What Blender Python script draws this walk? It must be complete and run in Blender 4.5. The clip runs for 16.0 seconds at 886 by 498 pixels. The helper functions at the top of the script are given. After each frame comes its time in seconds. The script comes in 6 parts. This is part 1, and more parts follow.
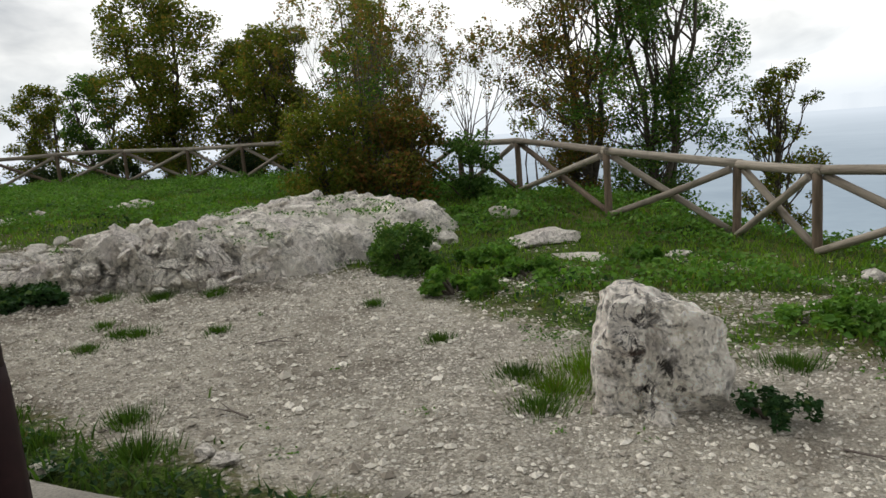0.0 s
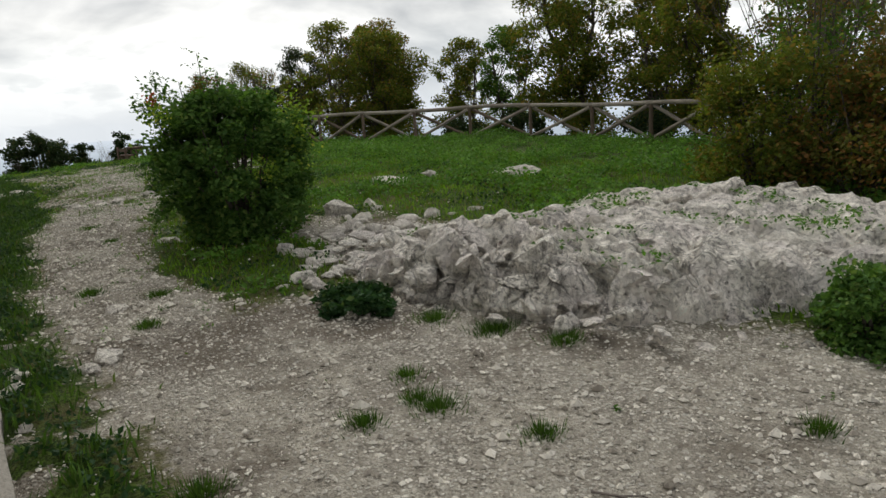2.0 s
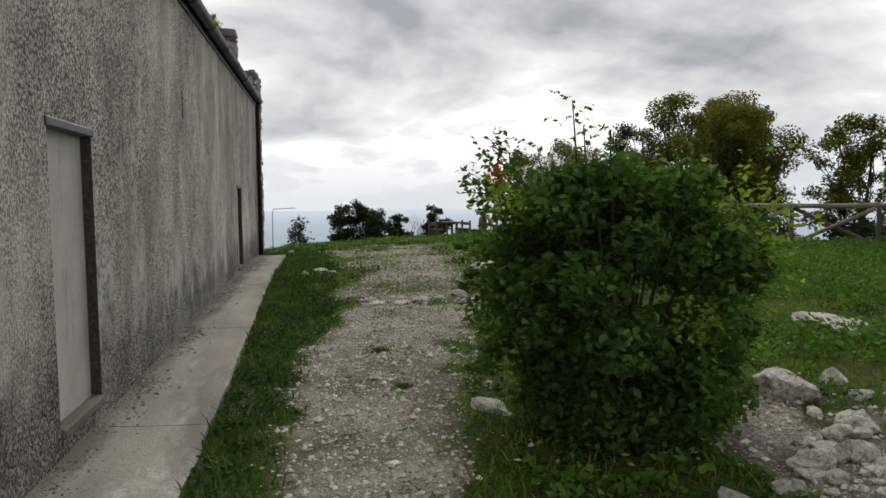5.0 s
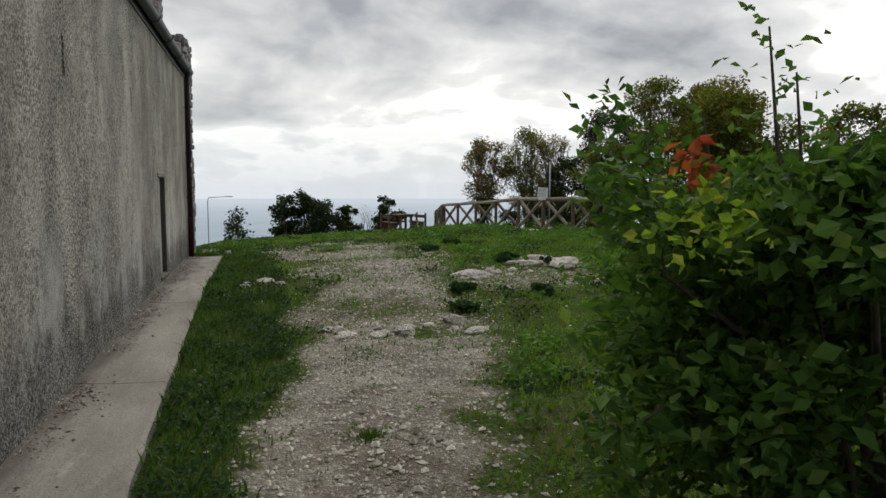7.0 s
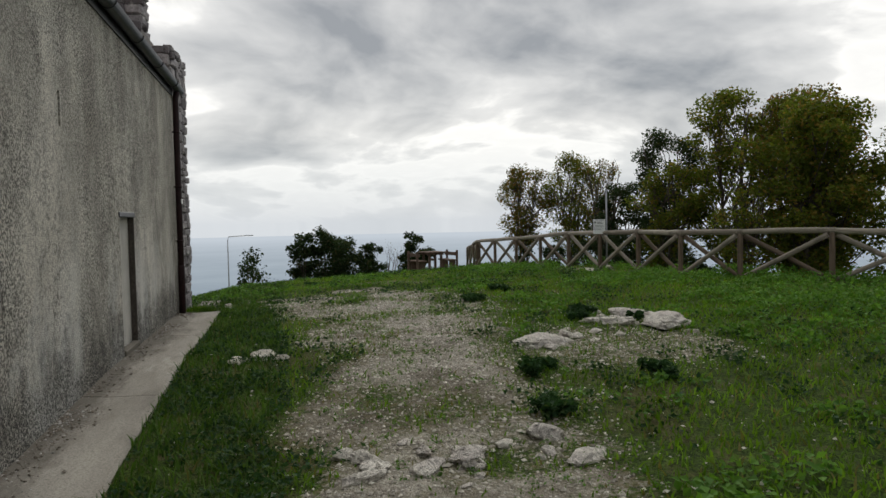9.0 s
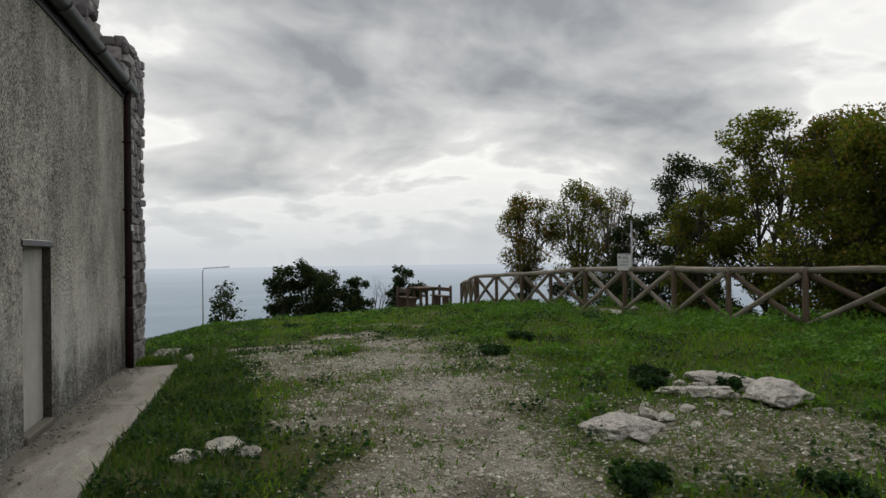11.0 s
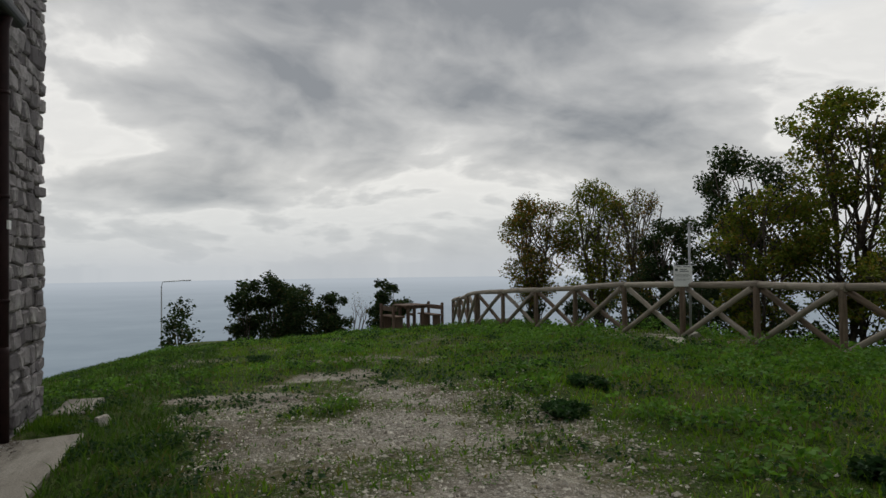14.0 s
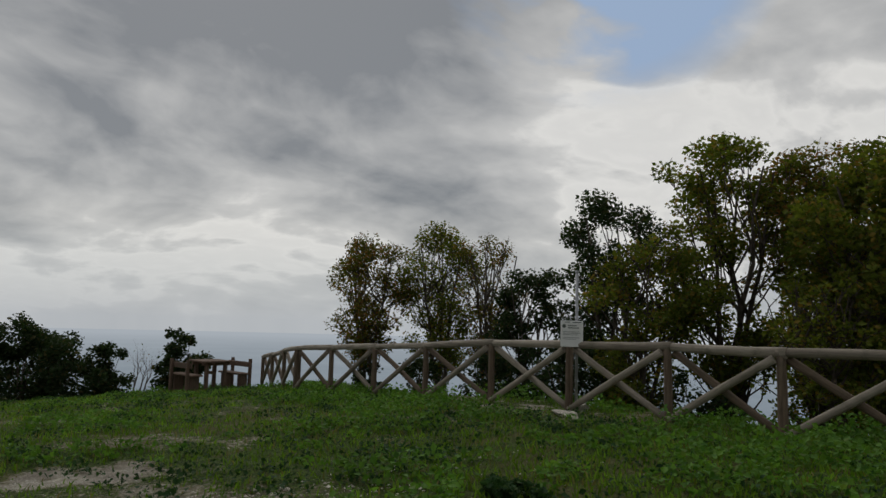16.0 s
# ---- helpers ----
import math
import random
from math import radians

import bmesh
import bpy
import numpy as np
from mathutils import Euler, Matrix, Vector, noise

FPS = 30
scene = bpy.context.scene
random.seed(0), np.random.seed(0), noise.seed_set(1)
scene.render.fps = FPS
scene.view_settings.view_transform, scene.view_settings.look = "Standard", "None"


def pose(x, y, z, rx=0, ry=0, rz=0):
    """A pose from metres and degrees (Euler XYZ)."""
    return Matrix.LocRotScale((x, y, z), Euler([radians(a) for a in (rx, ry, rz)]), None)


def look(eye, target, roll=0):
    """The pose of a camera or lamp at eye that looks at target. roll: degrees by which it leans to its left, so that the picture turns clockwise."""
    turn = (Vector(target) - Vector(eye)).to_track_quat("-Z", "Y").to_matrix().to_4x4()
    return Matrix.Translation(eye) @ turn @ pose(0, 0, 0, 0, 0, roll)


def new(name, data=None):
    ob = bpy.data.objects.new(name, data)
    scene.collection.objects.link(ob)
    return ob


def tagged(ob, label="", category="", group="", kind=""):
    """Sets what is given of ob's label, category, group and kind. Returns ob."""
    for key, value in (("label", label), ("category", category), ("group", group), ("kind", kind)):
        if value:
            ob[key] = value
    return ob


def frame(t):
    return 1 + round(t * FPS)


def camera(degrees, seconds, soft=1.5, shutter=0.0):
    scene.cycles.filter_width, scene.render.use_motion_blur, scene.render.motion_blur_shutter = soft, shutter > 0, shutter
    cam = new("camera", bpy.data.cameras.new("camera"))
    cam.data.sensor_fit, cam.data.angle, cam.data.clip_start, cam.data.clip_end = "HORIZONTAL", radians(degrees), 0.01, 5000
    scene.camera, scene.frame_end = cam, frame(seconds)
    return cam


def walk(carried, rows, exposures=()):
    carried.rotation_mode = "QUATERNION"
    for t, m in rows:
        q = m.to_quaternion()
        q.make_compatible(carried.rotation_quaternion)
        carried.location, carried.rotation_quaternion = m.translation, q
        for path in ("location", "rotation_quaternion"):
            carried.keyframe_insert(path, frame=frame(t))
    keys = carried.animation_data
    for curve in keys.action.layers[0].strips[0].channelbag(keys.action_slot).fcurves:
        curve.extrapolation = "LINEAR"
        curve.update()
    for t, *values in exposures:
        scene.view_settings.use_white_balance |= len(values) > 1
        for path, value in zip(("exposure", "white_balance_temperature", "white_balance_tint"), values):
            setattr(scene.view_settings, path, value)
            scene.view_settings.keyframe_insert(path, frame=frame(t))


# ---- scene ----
cam = camera(64.6, 16.0)
PATH = [
    (0, (1.162, -0.24, 1.765), (0.343, 1.551, 1.421), -4.5),
    (0.5, (0.975, 0.31, 1.80), (0.019, 2.036, 1.479), -3.3),
    (1, (0.50, 0.90, 1.83), (-0.683, 2.461, 1.415), -4.0),
    (1.5, (0.06, 1.33, 1.91), (-1.406, 2.622, 1.485), -3.2),
    (2, (-0.22, 1.73, 1.94), (-1.869, 2.788, 1.538), -3.8),
    (2.5, (-0.706, 2.087, 1.936), (-2.543, 2.79, 1.577), -4.4),
    (3, (-1.375, 2.125, 2.022), (-3.291, 2.638, 1.764), -1.0),
    (3.5, (-2.06, 2.305, 2.047), (-4.012, 2.68, 1.822), -0.1),
    (4, (-2.969, 2.274, 2.006), (-4.934, 2.551, 1.754), 0.6),
    (4.5, (-3.625, 2.316, 2.02), (-5.589, 2.631, 1.809), -0.7),
    (4.7, (-3.926, 2.362, 2.039), (-5.893, 2.68, 1.876), -0.5),
    (6.8, (-6.853, 2.224, 2.117), (-8.795, 2.674, 1.949), -0.1),
    (7, (-7.001, 2.242, 2.143), (-8.929, 2.741, 1.965), 0.1),
    (7.5, (-7.714, 2.42, 2.153), (-9.654, 2.877, 1.987), -1.0),
    (8, (-8.374, 2.483, 2.118), (-10.323, 2.902, 1.956), -0.1),
    (8.2, (-8.696, 2.517, 2.14), (-10.649, 2.936, 2.038), -0.3),
    (10.3, (-11.466, 2.675, 2.175), (-13.416, 3.116, 2.098), -1.7),
    (10.5, (-11.675, 2.714, 2.16), (-13.63, 3.125, 2.082), -1.6),
    (11, (-12.281, 2.615, 2.189), (-14.219, 3.109, 2.199), -0.7),
    (11.5, (-12.867, 2.67, 2.125), (-14.804, 3.169, 2.154), -0.3),
    (12, (-13.405, 2.745, 2.114), (-15.353, 3.196, 2.117), 0.0),
    (12.5, (-14.156, 2.639, 2.27), (-16.066, 3.227, 2.213), 1.6),
    (13, (-14.792, 2.593, 2.262), (-16.675, 3.262, 2.172), 1.9),
    (13.5, (-15.337, 2.793, 2.175), (-17.26, 3.342, 2.198), 0.4),
    (14, (-15.681, 2.741, 2.177), (-17.594, 3.322, 2.222), -0.7),
    (14.5, (-16.29, 2.895, 2.233), (-18.194, 3.505, 2.272), -0.9),
    (15, (-17.265, 2.982, 2.144), (-19.089, 3.793, 2.273), 0.1),
    (15.5, (-18.031, 3.148, 2.06), (-19.763, 4.124, 2.276), -0.1),
    (16, (-18.676, 3.332, 2.009), (-20.351, 4.402, 2.224), 1.6),
]
walk(cam, [(t, look(eye, target, roll)) for t, eye, target, roll in PATH],
     exposures=[(0.0, 0.53), (1.5, 0.42), (3.5, 0.34), (5.0, 0.30), (8.0, 0.17), (11.0, -0.02), (14.5, -0.30), (16.0, -0.46)])

# ---- sky, sun ----
world = bpy.data.worlds.new("overcast_sky")
scene.world = world
world.use_nodes = True


class Nodes:
    """A small helper to write node trees."""

    def __init__(self, tree):
        self.tree = tree
        tree.nodes.clear()

    def add(self, kind, inputs=None, **props):
        n = self.tree.nodes.new(kind)
        for k, v in props.items():
            if k == "operation":
                n.operation = v
            elif k == "blend":
                n.data_type = "RGBA"
                n.blend_type = v
            elif k == "data_type":
                n.data_type = v
            elif k == "distance":
                n.distance = v
            elif k == "feature":
                n.feature = v
            elif k == "attribute":
                n.attribute_name = v
            elif k == "invert":
                n.invert = v
            elif k == "sky":
                n.sky_type = v
        for k, v in (inputs or {}).items():
            s = n.inputs[k]
            if isinstance(v, bpy.types.NodeSocket):
                self.tree.links.new(v, s)
            else:
                s.default_value = v
        return n

    def noise(self, vec, scale, detail=4.0, rough=0.55, distort=0.0):
        return self.add("ShaderNodeTexNoise", {"Vector": vec, "Scale": scale, "Detail": detail, "Roughness": rough,
                                               "Distortion": distort}).outputs["Fac"]

    def math(self, op, a, b=0.0, c=None):
        ins = {0: a, 1: b}
        if c is not None:
            ins[2] = c
        return self.add("ShaderNodeMath", ins, operation=op).outputs[0]

    def remap(self, v, a, b, c=0.0, d=1.0):
        n = self.add("ShaderNodeMapRange", {"Value": v, "From Min": a, "From Max": b, "To Min": c, "To Max": d})
        return n.outputs[0]

    def mix(self, fac, a, b, blend="MIX"):
        n = self.add("ShaderNodeMix", blend=blend)
        for k, v in ((0, fac), (6, a), (7, b)):
            if isinstance(v, bpy.types.NodeSocket):
                self.tree.links.new(v, n.inputs[k])
            elif k == 0:
                n.inputs[k].default_value = v
            else:
                n.inputs[k].default_value = (*v, 1.0) if len(v) == 3 else v
        return n.outputs[2]

    def scaled(self, vec, sx, sy, sz):
        return self.add("ShaderNodeVectorMath", {0: vec, 1: (sx, sy, sz)}, operation="MULTIPLY").outputs[0]


SUN_ELEVATION, SUN_AZIMUTH = 42.0, 282.0
w = Nodes(world.node_tree)
sky = w.add("ShaderNodeTexSky", sky="NISHITA")
sky.sun_disc = False
sky.sun_elevation, sky.sun_rotation = radians(SUN_ELEVATION), radians(SUN_AZIMUTH)
way = w.add("ShaderNodeTexCoord").outputs["Generated"]
sep = w.add("ShaderNodeSeparateXYZ", {0: way})
height = w.math("MAXIMUM", sep.outputs[2], 0.0)
flat = w.add("ShaderNodeVectorMath", {0: way, "Scale": w.math("DIVIDE", 1.0, w.math("ADD", height, 0.34))}, operation="SCALE")
deck = w.scaled(flat.outputs[0], 1.0, 0.85, 0.0)
swirl = w.add("ShaderNodeTexNoise", {"Vector": deck, "Scale": 1.1, "Detail": 4.0}).outputs["Color"]
bent = w.add("ShaderNodeVectorMath", {0: deck, 1: w.scaled(swirl, 0.45, 0.45, 0.0)}, operation="ADD").outputs[0]
big = w.noise(bent, 1.25, 3.0, 0.5)
small = w.noise(bent, 3.1, 6.0, 0.5)
fine = w.noise(bent, 9.0, 4.0, 0.5)
mass = w.math("ADD", w.math("MULTIPLY", big, 0.46), w.math("ADD", w.math("MULTIPLY", small, 0.42), w.math("MULTIPLY", fine, 0.12)))


def towards(x, y, z, wide, amount):
    """A soft patch of the cloud deck round one direction of the sky."""
    d = w.add("ShaderNodeVectorMath", {0: way, 1: Vector((x, y, z)).normalized()}, operation="DOT_PRODUCT").outputs["Value"]
    return w.remap(d, math.cos(radians(wide)), 1.0, 0.0, amount)


# the deck is heaviest high up in the west; thinner and brighter towards the horizon
mass = w.math("ADD", mass, w.remap(height, 0.12, 0.55, -0.04, 0.09))
mass = w.math("ADD", mass, towards(-0.93, 0.26, 0.42, 26, 0.07))
mass = w.math("SUBTRACT", mass, towards(-0.60, 0.72, 0.33, 14, 0.05))
mass = w.math("ADD", mass, towards(-0.81, 0.59, 0.32, 20, 0.06))
shade = w.remap(mass, 0.40, 0.64)
cloud = w.mix(shade, (0.92, 0.905, 0.87), (0.272, 0.286, 0.302))
rim = w.remap(w.math("ABSOLUTE", w.math("SUBTRACT", mass, 0.445)), 0.0, 0.03, 0.5, 0.0)
cloud = w.mix(rim, cloud, (1.07, 1.05, 1.00))
gap = w.math("MULTIPLY", towards(-0.60, 0.62, 0.50, 13, 2.2), w.remap(small, 0.44, 0.56))
cloud = w.mix(gap, cloud, (0.40, 0.53, 0.74))
haze = w.remap(height, 0.0, 0.13, 1.0, 0.0)
haze = w.math("POWER", haze, 1.3)
cloud = w.mix(w.math("MULTIPLY", haze, 0.85), cloud, (0.53, 0.585, 0.645))
nishita = w.mix(1.0, sky.outputs[0], (0.10, 0.10, 0.10), "MULTIPLY")
total = w.mix(0.94, nishita, cloud)
back = w.add("ShaderNodeBackground", {"Color": total, "Strength": 1.06})
w.add("ShaderNodeOutputWorld", {"Surface": back.outputs[0]})

sun_data = bpy.data.lights.new("sun", "SUN")
sun_data.energy, sun_data.angle, sun_data.color = 1.45, radians(40), (1.0, 0.975, 0.92)
sun = new("sun", sun_data)
az, el = radians(SUN_AZIMUTH), radians(SUN_ELEVATION)
sun.matrix_basis = look((math.sin(az) * math.cos(el) * 60, math.cos(az) * math.cos(el) * 60, math.sin(el) * 60), (0, 0, 0))

# ---- materials ----


def material(name):
    m = bpy.data.materials.new(name)
    m.use_nodes = True
    return m, Nodes(m.node_tree)


def finish(m, n, colour, rough=0.85, bump=None, strength=0.4, depth=0.01, metal=0.0, spec=0.3):
    ins = {"Base Color": colour, "Roughness": rough, "Metallic": metal, "Specular IOR Level": spec}
    if bump is not None:
        ins["Normal"] = n.add("ShaderNodeBump", {"Strength": strength, "Distance": depth, "Height": bump}).outputs[0]
    b = n.add("ShaderNodeBsdfPrincipled", ins)
    n.add("ShaderNodeOutputMaterial", {"Surface": b.outputs[0]})
    return m


def place(n):
    return n.add("ShaderNodeNewGeometry").outputs["Position"]


def local(n):
    return n.add("ShaderNodeTexCoord").outputs["Object"]


def ground_material():
    m, n = material("gravel_earth_and_turf")
    p = place(n)
    turf = n.add("ShaderNodeAttribute", attribute="turf").outputs["Fac"]
    fine, mid, wide = n.noise(p, 55, 4, 0.7), n.noise(p, 9, 5, 0.65), n.noise(p, 1.3, 5, 0.6)
    chips = n.add("ShaderNodeTexVoronoi", {"Vector": p, "Scale": 62.0, "Randomness": 1.0})
    chip_tone = n.add("ShaderNodeSeparateXYZ", {0: chips.outputs["Color"]}).outputs[0]
    gravel = n.mix(n.remap(chip_tone, 0.1, 1.0), (0.25, 0.226, 0.18), (0.84, 0.79, 0.68))
    gravel = n.mix(n.remap(fine, 0.38, 0.62), (0.19, 0.165, 0.135), gravel)
    stones = n.add("ShaderNodeTexVoronoi", {"Vector": p, "Scale": 27.0, "Randomness": 1.0})
    stone_tone = n.add("ShaderNodeSeparateXYZ", {0: stones.outputs["Color"]})
    lump = n.math("MULTIPLY", n.remap(stones.outputs["Distance"], 0.42, 0.30), n.remap(stone_tone.outputs[1], 0.55, 0.62))
    dust = n.mix(n.remap(mid, 0.35, 0.65), (0.33, 0.295, 0.235), (0.66, 0.61, 0.51))
    dust = n.mix(n.remap(n.noise(p, 120, 3, 0.7), 0.52, 0.62, 0.0, 0.6), dust, (0.17, 0.15, 0.125))
    bare = n.mix(n.remap(wide, 0.35, 0.65), gravel, dust)
    bare = n.mix(n.math("MULTIPLY", lump, 0.75), bare, n.mix(stone_tone.outputs[0], (0.42, 0.385, 0.32), (0.86, 0.82, 0.73)))
    earth = n.add("ShaderNodeAttribute", attribute="earth").outputs["Fac"]
    soil = n.remap(n.math("ADD", n.noise(p, 0.8, 6, 0.7), n.math("MULTIPLY", earth, 0.2)), 0.54, 0.70)
    bare = n.mix(n.math("MULTIPLY", soil, 0.8), bare, (0.135, 0.108, 0.08))
    sparse = n.math("MULTIPLY", n.remap(turf, 0.15, 0.45), n.remap(n.noise(p, 19, 6, 0.72), 0.42, 0.54))
    bare = n.mix(n.math("MULTIPLY", sparse, 0.88), bare, n.mix(n.remap(mid, 0.4, 0.6), (0.085, 0.085, 0.030), (0.155, 0.135, 0.055)))
    green = n.mix(n.remap(mid, 0.3, 0.7), (0.038, 0.066, 0.010), (0.125, 0.20, 0.028))
    green = n.mix(n.remap(n.noise(p, 38, 5, 0.75), 0.40, 0.58), (0.022, 0.036, 0.009), green)
    straw = n.math("MAXIMUM", n.remap(n.noise(p, 3.1, 4, 0.7), 0.56, 0.68), n.math("MULTIPLY", n.remap(n.noise(p, 0.7, 4, 0.65), 0.54, 0.64), 0.8))
    green = n.mix(n.math("MULTIPLY", straw, 0.6), green, (0.15, 0.115, 0.06))
    edge = n.math("ADD", turf, n.math("MULTIPLY", n.math("SUBTRACT", n.noise(p, 6.5, 6, 0.75), 0.5), 0.9))
    edge = n.math("ADD", edge, n.math("MULTIPLY", n.math("SUBTRACT", n.noise(p, 27, 4, 0.7), 0.5), 1.3))
    cover = n.remap(edge, 0.40, 0.62)
    colour = n.mix(cover, bare, green)
    rise = n.math("ADD", n.math("ADD", n.math("MULTIPLY", chips.outputs["Distance"], -0.5), n.math("MULTIPLY", lump, 0.5)), n.math("ADD", fine, mid))
    return finish(m, n, colour, 0.95, rise, 1.0, 0.03, spec=0.12)


def limestone(name, moss=0.25, dark=0.5, tone=1.0, cracks=0.6, black=0.2):
    m, n = material(name)
    p = place(n)
    grain, mid, wide = n.noise(p, 42, 6, 0.75), n.noise(p, 8, 6, 0.7), n.noise(p, 1.8, 4, 0.6)
    c = n.mix(n.remap(mid, 0.3, 0.7), (0.37 * tone, 0.34 * tone, 0.295 * tone), (0.67 * tone, 0.63 * tone, 0.56 * tone))
    c = n.mix(n.math("MULTIPLY", n.remap(wide, 0.45, 0.62), 0.6), c, (0.50 * tone, 0.45 * tone, 0.42 * tone))
    pits = n.remap(n.noise(p, 30, 8, 0.82, 0.3), 0.54, 0.62)
    patch = n.remap(n.noise(p, 3.4, 6, 0.7), 0.40, 0.62, 0.15, 1.0)
    c = n.mix(n.math("MULTIPLY", n.math("MULTIPLY", pits, patch), dark), c, (0.06, 0.055, 0.048))
    bent = n.add("ShaderNodeVectorMath", {0: p, 1: n.scaled(n.add("ShaderNodeTexNoise", {"Vector": p, "Scale": 5.0, "Detail": 4.0}).outputs["Color"], 0.22, 0.22, 0.22)}, operation="ADD").outputs[0]
    joint = n.remap(n.add("ShaderNodeTexVoronoi", {"Vector": bent, "Scale": 4.6}, feature="DISTANCE_TO_EDGE").outputs["Distance"], 0.0, 0.05, 1.0, 0.0)
    hair = n.remap(n.add("ShaderNodeTexVoronoi", {"Vector": bent, "Scale": 13.0}, feature="DISTANCE_TO_EDGE").outputs["Distance"], 0.0, 0.045, 1.0, 0.0)
    lines = n.math("MULTIPLY", n.math("MAXIMUM", joint, n.math("MULTIPLY", hair, 0.6)), n.remap(n.noise(p, 2.3, 4, 0.6), 0.36, 0.6))
    c = n.mix(n.math("MULTIPLY", lines, cracks), c, (0.09, 0.078, 0.065))
    crust = n.math("MULTIPLY", n.remap(n.noise(p, 11, 9, 0.8, 0.5), 0.51, 0.57), n.remap(n.noise(p, 2.2, 4, 0.6), 0.42, 0.58))
    c = n.mix(n.math("MULTIPLY", crust, black), c, (0.055, 0.05, 0.045))
    lichen = n.remap(n.noise(p, 4.5, 5, 0.7), 0.60, 0.68)
    c = n.mix(n.math("MULTIPLY", lichen, moss), c, (0.13, 0.125, 0.055))
    rust = n.remap(n.noise(p, 2.6, 5, 0.7, 0.4), 0.64, 0.72)
    c = n.mix(n.math("MULTIPLY", rust, 0.5), c, (0.21, 0.11, 0.085))
    h = n.math("ADD", n.math("MULTIPLY", grain, 0.6), n.math("ADD", mid, n.math("MULTIPLY", n.math("MAXIMUM", pits, n.math("MULTIPLY", lines, cracks)), -1.0)))
    return finish(m, n, c, 0.92, h, 1.0, 0.045, spec=0.2)


def stucco():
    m, n = material("weathered_roughcast_render")
    p = place(n)
    drip = n.scaled(p, 1.0, 1.0, 0.55)
    drop = n.noise(n.scaled(p, 1.0, 1.0, 0.75), 52, 5, 0.66)
    crumb = n.noise(p, 60, 5, 0.7)
    speck = n.remap(drop, 0.47, 0.53)
    streak = n.noise(n.scaled(p, 1.0, 1.0, 0.45), 1.9, 7, 0.7)
    wide = n.noise(p, 0.55, 5, 0.62)
    z = n.add("ShaderNodeSeparateXYZ", {0: p}).outputs[2]
    c = n.mix(n.remap(wide, 0.35, 0.65), (0.60, 0.56, 0.48), (0.78, 0.74, 0.65))
    grime = n.remap(streak, 0.40, 0.62)
    c = n.mix(n.math("MULTIPLY", grime, 0.55), c, (0.20, 0.185, 0.158))
    spots = n.math("MULTIPLY", speck, n.remap(n.noise(drip, 0.8, 5, 0.7), 0.36, 0.60, 0.25, 0.88))
    c = n.mix(spots, c, (0.05, 0.047, 0.042))
    c = n.mix(n.math("MULTIPLY", n.remap(crumb, 0.60, 0.68), 0.5), c, (0.72, 0.70, 0.65))
    pale = n.math("MULTIPLY", n.remap(n.noise(drip, 1.1, 5, 0.65), 0.48, 0.62), n.remap(z, 2.1, 1.3))
    c = n.mix(n.math("MULTIPLY", pale, 0.9), c, (0.62, 0.61, 0.57))
    blot = n.math("MULTIPLY", n.remap(n.noise(p, 15, 9, 0.82), 0.51, 0.57), n.remap(n.noise(drip, 0.75, 4, 0.6), 0.42, 0.60))
    c = n.mix(n.math("MULTIPLY", blot, 0.7), c, (0.075, 0.07, 0.062))
    # black algae that climbs from the damp foot of the wall
    foot = n.math("ADD", n.remap(z, 0.50, 1.75, 1.40, 0.0), n.math("MULTIPLY", n.math("SUBTRACT", n.noise(drip, 3.0, 6, 0.7), 0.5), 1.7))
    c = n.mix(n.math("MULTIPLY", n.math("MULTIPLY", n.remap(foot, 0.50, 1.0), n.remap(crumb, 0.44, 0.58, 1.0, 0.2)), 0.95), c, (0.035, 0.035, 0.032))
    h = n.math("ADD", drop, n.math("MULTIPLY", crumb, 0.5))
    return finish(m, n, c, 0.95, h, 1.0, 0.02, spec=0.15)


def plain_plaster():
    m, n = material("smooth_grey_plaster_infill")
    p = place(n)
    c = n.mix(n.remap(n.noise(p, 2.2, 6, 0.65), 0.3, 0.7), (0.37, 0.355, 0.32), (0.52, 0.50, 0.45))
    c = n.mix(n.math("MULTIPLY", n.remap(n.noise(n.scaled(p, 1, 1, 0.2), 7, 5, 0.7), 0.55, 0.7), 0.5), c, (0.20, 0.19, 0.17))
    return finish(m, n, c, 0.93, n.noise(p, 30, 5, 0.6), 0.4, 0.01, spec=0.15)


